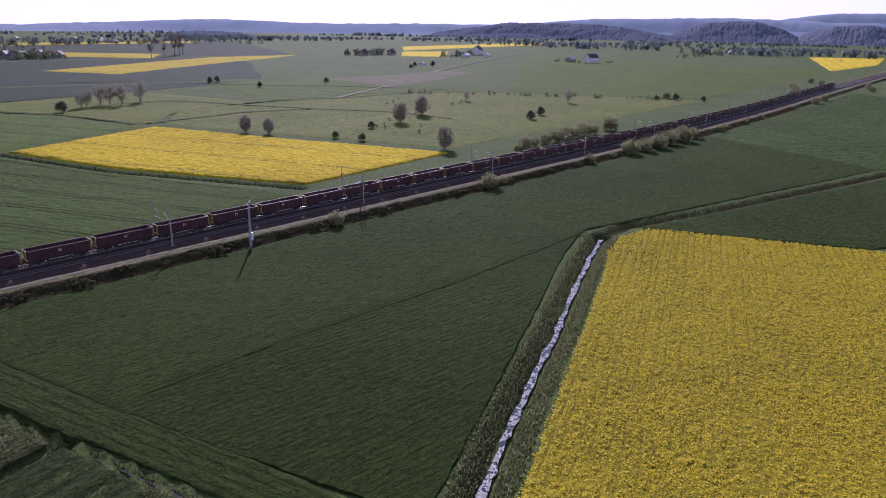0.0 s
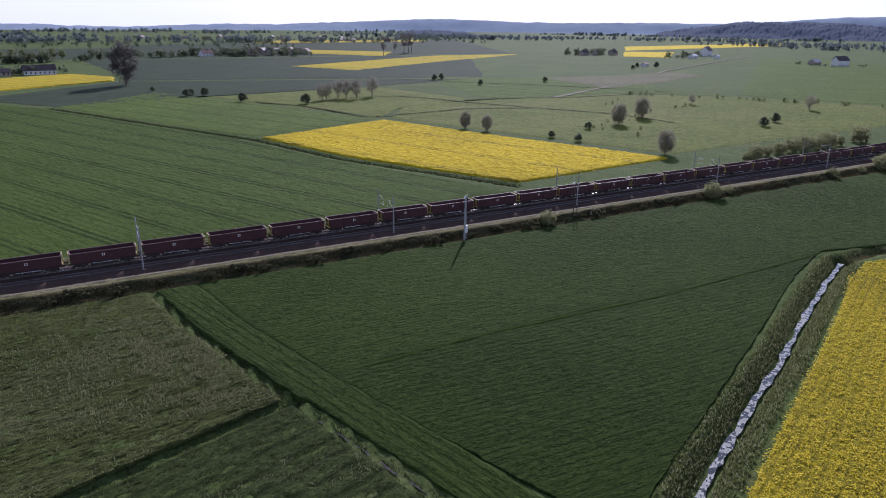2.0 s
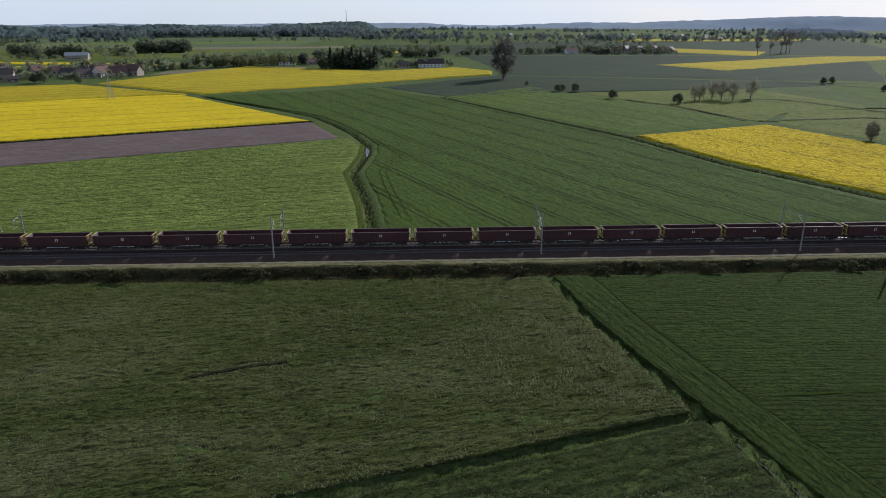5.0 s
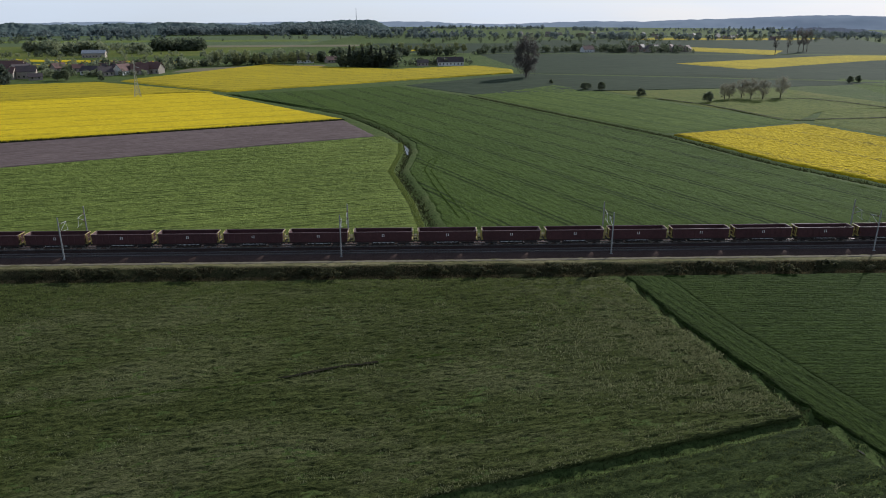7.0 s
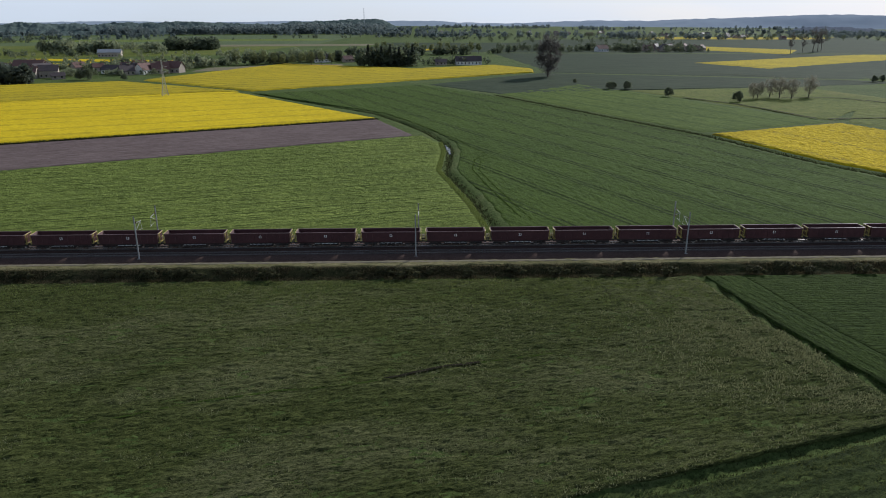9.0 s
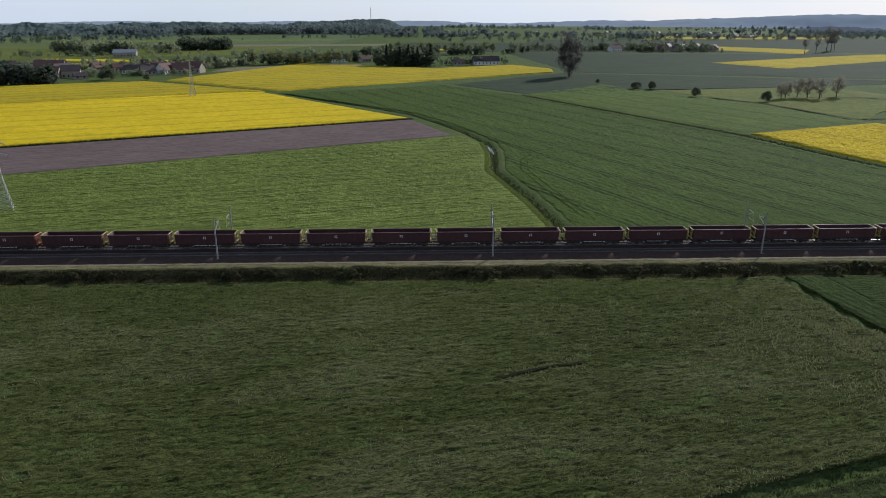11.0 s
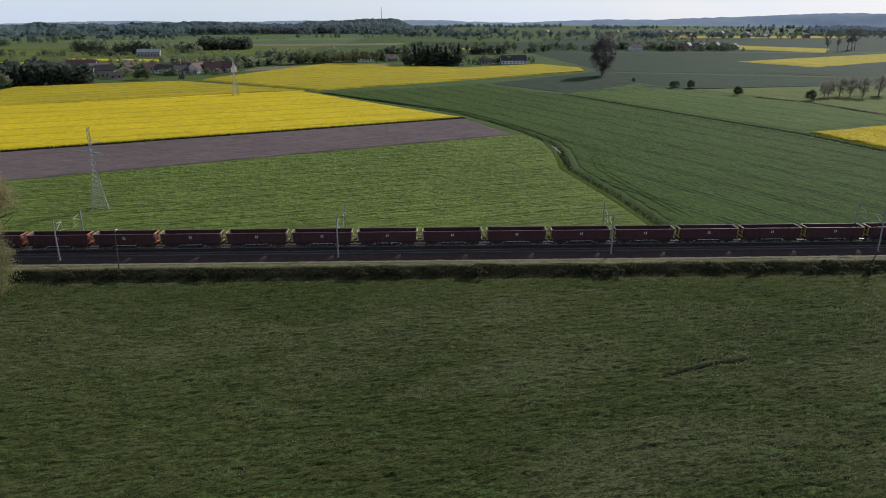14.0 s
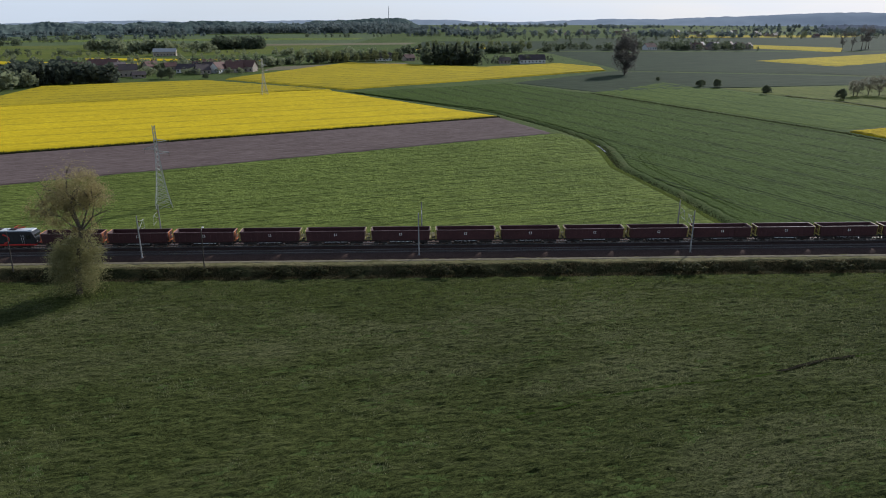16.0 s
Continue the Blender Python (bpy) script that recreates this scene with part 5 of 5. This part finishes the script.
def woods(name, label, patches, leaf, size, seed):
    """Many far trees in one mesh, each a column of clumps."""
    r = np.random.RandomState(seed)
    pts, sizes = [], []
    for x0, y0, x1, y1, deep, count, height in patches:
        dx, dy = x1 - x0, y1 - y0
        n = math.hypot(dx, dy)
        for _ in range(count):
            u, v = r.rand(), r.uniform(-0.5, 0.5) * deep
            x, y, h = x0 + dx * u - dy / n * v, y0 + dy * u + dx / n * v, height * r.uniform(0.5, 1.1)
            k = 70
            w = h * r.uniform(0.3, 0.55)
            d = r.normal(size=(k, 3))
            d /= np.linalg.norm(d, axis=1)[:, None]
            c = d * (r.rand(k) ** 0.4)[:, None] * np.array((w, w, h * 0.5)) + np.array((x, y, float(land(x, y)) + h * 0.5))
            pts.append(c)
            sizes.append(np.full(k, h * size) * r.uniform(0.6, 1.3, k))
    return tagged(new(name, leaf_mesh(name, np.concatenate(pts), np.concatenate(sizes), leaf, seed=seed)), label, "woods", kind="stuff")


woods("village_trees", "mixed spring trees among village houses", [(-372, 462, -358, 500, 12, 26, 12), (-420, 480, -370, 520, 16, 20, 14), (-400, 612, -330, 640, 20, 30, 9), (-330, 628, -235, 640, 16, 40, 8), (-527, 972, -482, 965, 12, 26, 15), (-478, 925, -455, 920, 10, 8, 17), (-450, 912, -398, 905, 20, 34, 17), (-392, 935, -350, 930, 30, 12, 13), (-460, 660, -240, 664, 20, 40, 7), (-520, 850, -300, 880, 60, 34, 6), (-300, 585, -240, 590, 14, 22, 5), (-520, 560, -380, 600, 60, 40, 9), (-215, 716, -240, 650, 12, 20, 9), (-130, 748, -60, 730, 12, 16, 8), (-350, 594, -240, 596, 8, 26, 5), (-430, 630, -240, 660, 40, 90, 7), (-540, 700, -250, 770, 60, 50, 7), (-330, 600, -300, 575, 10, 12, 6), (-560, 1010, -330, 1060, 60, 60, 10), (-260, 820, -150, 840, 40, 30, 9), (-700, 760, -520, 800, 60, 50, 9)], M_LEAF_VILLAGE, 0.10, 21)
woods("dark_wood", "dark dense far woodland and hedges", [(-372, 1006, -312, 1000, 34, 90, 17), (-95, 676, -46, 684, 20, 70, 17), (-46, 688, 30, 700, 6, 16, 8), (180, 960, 320, 930, 60, 70, 10), (60, 985, 140, 975, 16, 20, 9), (670, 830, 760, 830, 24, 34, 10), (760, 720, 900, 780, 30, 34, 8), (800, 505, 812, 570, 8, 12, 4), (845, 500, 870, 520, 8, 8, 3), (-640, 880, -420, 850, 30, 50, 8), (-20, 1330, 420, 1300, 220, 60, 9), (150, 1650, 900, 1550, 420, 130, 10), (-330, 1500, -60, 1540, 60, 26, 9), (1100, 520, 1500, 620, 40, 30, 8), (-800, 1450, -740, 1470, 30, 16, 12), (-750, 1150, -720, 1170, 20, 10, 12), (-640, 1400, -300, 1420, 30, 10, 7), (-1000, 1250, -700, 1300, 40, 30, 10)], M_LEAF_DARK, 0.09, 22)
woods("dark_wood", "dense dark copse at a rapeseed field corner", [(-410, 496, -312, 524, 14, 110, 14), (-440, 520, -345, 545, 22, 60, 16)], M_LEAF_CONIFER, 0.10, 27)
belt = random.Random(12)
far = []
for i in range(70):                                     # hedges and copses strewn over the far country
    a, d = radians(belt.uniform(14, 128)), belt.uniform(1500, 3300)
    x, y, reach = -40 + d * math.cos(a), d * math.sin(a), belt.uniform(40, 260)
    far.append((x + reach * math.sin(a), y - reach * math.cos(a), x - reach * math.sin(a), y + reach * math.cos(a) + 30, belt.uniform(8, 60), int(reach / 6) + 6, belt.uniform(9, 17)))
woods("far_copses", "haze-coloured hedges and copses in the far country", far, M_LEAF_HAZY, 0.11, 71)
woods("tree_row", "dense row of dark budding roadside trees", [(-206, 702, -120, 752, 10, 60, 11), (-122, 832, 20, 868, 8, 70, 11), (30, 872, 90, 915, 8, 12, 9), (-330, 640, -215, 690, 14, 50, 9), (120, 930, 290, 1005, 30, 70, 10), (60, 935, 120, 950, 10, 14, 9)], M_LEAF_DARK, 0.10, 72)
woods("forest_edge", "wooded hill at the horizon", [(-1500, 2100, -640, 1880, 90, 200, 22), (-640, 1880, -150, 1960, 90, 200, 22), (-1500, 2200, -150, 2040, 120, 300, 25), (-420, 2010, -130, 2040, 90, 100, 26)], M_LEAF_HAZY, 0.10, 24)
def conifer(seed):
    """A pointed tree of drooping whorls."""
    r = np.random.RandomState(seed)
    t = thing("conifer_tree", "dark pointed spruce at the village edge", "tree", "spruces at the village edge")
    part("trunk", tube(bmesh.new(), (0, 0, -0.3), (0, 0, 13), 0.22, 0.04, 6), M_BARK, t)
    h = r.uniform(0.04, 1, 1500) ** 0.8
    reach = (1 - h) * 4.3 * r.uniform(0.35, 1.0, 1500) * (0.75 + 0.25 * np.sin(h * 55))
    a = r.uniform(0, 6.283, 1500)
    c = np.stack([np.cos(a) * reach, np.sin(a) * reach, 1.0 + h * 13.2 - reach * 0.25], 1)
    crown = new("crown", leaf_mesh("crown", c, r.uniform(0.35, 0.65, 1500), M_LEAF_CONIFER, seed=seed))
    crown.parent = t
    return t


spruce = conifer(61)
spruce.matrix_world = pose(-352, 503, 0)
for i in range(1, 10):
    x = -398 + 8.8 * i + 5 * math.sin(i * 5.1)
    place(spruce, x, 502 + 0.25 * (x + 398) + 6 * math.sin(i * 2.4), 0.62 + 0.45 * math.sin(i * 1.7) ** 2, i * 37)
for i in range(12):
    place(spruce, -92 + 4.0 * i, 675 + 5 * math.sin(i * 2.9), 0.9 + 0.45 * math.sin(i * 1.3) ** 2, i * 59)
woods("hedge", "low scrubby hedge lines between pastures", [(346, 377, 476, 214, 5, 46, 3.4), (230, 262, 345, 310, 6, 16, 2.4), (205, 210, 350, 375, 30, 12, 2.0), (-330, 171, -120, 171, 3, 20, 0.8)], M_LEAF_SPRING, 0.09, 23)


# ---- houses ----
def house(x, y, w, d, h, roof, turn, wall_m, roof_m, label, chimney=True):
    b = thing("house", label, "house", "houses of the villages")
    b.matrix_world = pose(x, y, float(land(x, y)), 0, 0, turn)
    bm = box(bmesh.new(), -w / 2, w / 2, -d / 2, d / 2, -0.3, h)
    for s in (-1, 1):
        v = [bm.verts.new(p) for p in ((s * w / 2, -d / 2, h), (s * w / 2, d / 2, h), (s * w / 2, 0, h + roof))]
        bm.faces.new(v if s > 0 else v[::-1])
    part("wall", bm, wall_m, b)
    bm = bmesh.new()
    for s in (-1, 1):
        o = [Vector((sx * (w / 2 + 0.5), s * (d / 2 + 0.5), h - roof / d)) for sx in (-1, 1)] + [Vector((sx * (w / 2 + 0.5), 0, h + roof + 0.05)) for sx in (1, -1)]
        lo = [bm.verts.new(p) for p in o]
        hi = [bm.verts.new(p + Vector((0, 0, 0.25))) for p in o]
        for f in (lo[::-1], hi, *[(lo[i], lo[(i + 1) % 4], hi[(i + 1) % 4], hi[i]) for i in range(4)]):
            bm.faces.new(f)
    rf = part("roof", bm, roof_m, b)
    if chimney:
        part("chimney", box(bmesh.new(), w * 0.2, w * 0.2 + 0.7, -0.3, 0.4, h + roof * 0.5, h + roof + 1.0), M_TILE, rf)
    n = max(2, int(w / 3.2))
    for k in range(n):
        for s in (-1, 1):
            cx = -w / 2 + (k + 0.5) * w / n
            bm = box(bmesh.new(), cx - 0.55, cx + 0.55, s * d / 2 - 0.06, s * d / 2 + 0.06, 1.0, min(2.4, h - 0.3))
            part("window", bm, M_GLASS, b)
    return b


house(869, 752, 16, 13, 8, 6, 20, M_PLASTER, M_DARKROOF, "large pale two-storey farmhouse with dark roof")
house(800, 715, 26, 9, 3, 2.5, 30, M_PLASTER, M_METALROOF, "long low farm shed with grey roof", False)
house(830, 700, 12, 8, 3, 2, 30, M_PLASTER, M_METALROOF, "small pale shed beside a farmhouse", False)
house(831, 521, 16, 11, 7, 4.5, -12, M_PLASTER, M_DARKROOF, "white farmhouse with dark roof in a green field")
house(829, 552, 16, 9, 3.5, 3, 10, M_TAN, M_METALROOF, "grey barn beside a white farmhouse", False)
house(586, 590, 12, 6, 2.5, 1.5, 30, M_PLASTER, M_TILE, "small pale shed in the fields", False)
for x, y, turn in ((690, 815, 10), (720, 825, 40), (745, 815, 15), (1330, 560, 10), (1400, 570, 30), (1460, 600, 20)):
    house(x, y, 11, 9, 4, 4, turn, M_TAN, M_DARKROOF, "distant farmhouse among trees")
house(-285, 603, 21, 9, 3.2, 3.4, -8, M_PLASTER, M_DARKROOF, "long white house with brown roof")
house(-322, 570, 13, 10, 5.5, 3.6, 20, M_TAN, M_DARKROOF, "brown two-storey village house")
house(-333, 562, 12, 10, 5.0, 3.6, 10, M_TAN, M_TILE, "tan village house with tiled roof")
house(-345, 606, 15, 10, 4.6, 3.4, 60, M_TAN, M_DARKROOF, "village house with dark roof")
house(-309, 556, 9, 6, 2.6, 2, 30, M_TAN, M_DARKROOF, "small dark outbuilding beside houses", False)
house(-262, 600, 13, 10, 3.6, 4.6, 70, M_PLASTER, M_TILE, "village house with steep brown roof")
house(-251, 606, 13, 10, 3.6, 4.6, 20, M_TAN, M_TILE, "village house with red-brown tiled roof")
house(-241, 612, 12, 9, 4.4, 4.2, -15, M_TAN, M_TILE, "village house with a red roof")
house(-272, 590, 10, 8, 3.4, 3.8, 40, M_TAN, M_DARKROOF, "village house with dark roof")
house(-387, 842, 24, 11, 5, 3, 10, M_TAN, M_METALROOF, "large grey farm building", False)
house(-137, 735, 16, 10, 3.4, 4.2, 8, M_PLASTER, M_DARKROOF, "white house with dark gabled roof")
house(-112, 735, 10, 8, 3, 3, 30, M_TAN, M_TILE, "small house with tiled roof")
house(4, 695, 24, 10, 3.6, 4, 6, M_PLASTER, M_DARKROOF, "long white farm building with dark roof")
house(-22, 690, 10, 8, 3, 2.5, 6, M_TAN, M_DARKROOF, "low dark shed beside a farm", False)
rnd = random.Random(4)
house(-360, 617, 22, 11, 6, 4, 12, M_TAN, M_TILE, "large beige village house with brown roof")
for i in range(20):
    x, y = rnd.uniform(-430, -252), rnd.uniform(612, 668)
    house(x, y, rnd.uniform(9, 13), 8, rnd.uniform(3, 4.5), rnd.uniform(2.5, 4), rnd.uniform(-30, 60), rnd.choice((M_PLASTER, M_PLASTER, M_TAN)), rnd.choice((M_TILE, M_DARKROOF, M_TILE)), "village house among gardens and trees")
for i in range(26):
    x, y = rnd.uniform(-20, 700), rnd.uniform(1450, 2000)
    house(x, y, rnd.uniform(10, 15), 9, rnd.uniform(3, 4.5), 3.5, rnd.uniform(0, 90), M_TAN, rnd.choice((M_TILE, M_DARKROOF, M_DARKROOF)), "distant pale house in a town")
for i in range(14):
    x, y = rnd.uniform(170, 330), rnd.uniform(930, 1010)
    house(x, y, rnd.uniform(10, 16), 9, 4, 4, rnd.uniform(0, 90), rnd.choice((M_PLASTER, M_TAN)), rnd.choice((M_TILE, M_DARKROOF)), "distant house among dark trees")

# ---- far wooded hills ----
def ridge(name, radius, a0, a1, low, high, material, seed, teeth=6.0):
    a = np.linspace(radians(a0), radians(a1), 900)
    x, y = -40 + radius * np.cos(a), radius * np.sin(a)
    edge = np.clip(np.minimum(np.arange(900), np.arange(900)[::-1]) / (300 if teeth > 7 else 120), 0, 1)
    top = (low + (high - low) * soft(a * radius + seed * 999, a * 0, radius * 0.13)) * edge ** 0.6
    base = land(x, y)
    out = np.linspace(0, 1, 30 if teeth > 6 else 10)[None, :]
    px, py = x[:, None] * (1 + 0.13 * out), y[:, None] * (1 + 0.13 * out)
    rise = np.minimum(1, out * 1.25)
    pz = base[:, None] - 6 + (top[:, None] + 6) * rise * rise * (3 - 2 * rise) + (soft(px, py, 45) + 0.8 * soft(px, py, 110) - 0.9) * teeth + (soft(px, py, 11) + 0.6 * soft(px, py, 5) - 0.8) * (teeth > 6) * 6.0
    return tagged(new(name, grid_mesh(name, px[:, ::-1], py[:, ::-1], pz[:, ::-1], material, True)), "far wooded hills with haze put into their colour", "hills", kind="structure")


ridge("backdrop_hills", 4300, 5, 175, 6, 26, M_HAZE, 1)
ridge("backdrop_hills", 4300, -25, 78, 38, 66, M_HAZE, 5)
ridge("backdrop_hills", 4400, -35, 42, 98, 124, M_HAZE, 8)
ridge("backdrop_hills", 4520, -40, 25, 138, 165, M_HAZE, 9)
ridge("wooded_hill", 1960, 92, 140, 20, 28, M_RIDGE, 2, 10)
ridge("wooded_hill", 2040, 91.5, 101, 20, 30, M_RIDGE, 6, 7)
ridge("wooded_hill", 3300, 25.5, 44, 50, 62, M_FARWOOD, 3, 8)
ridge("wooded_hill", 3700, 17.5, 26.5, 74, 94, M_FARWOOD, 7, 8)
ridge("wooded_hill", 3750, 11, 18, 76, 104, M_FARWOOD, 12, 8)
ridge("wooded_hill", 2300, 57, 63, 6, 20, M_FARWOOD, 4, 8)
radio = thing("radio_mast", "thin lattice radio mast on a wooded hill", "mast")
radio.matrix_world = pose(-190, 2050, float(land(-190, 2050)))
part("mast", tube(bmesh.new(), (0, 0, 0), (0, 0, 66), 1.2, 0.5, 4), M_STEEL, radio)
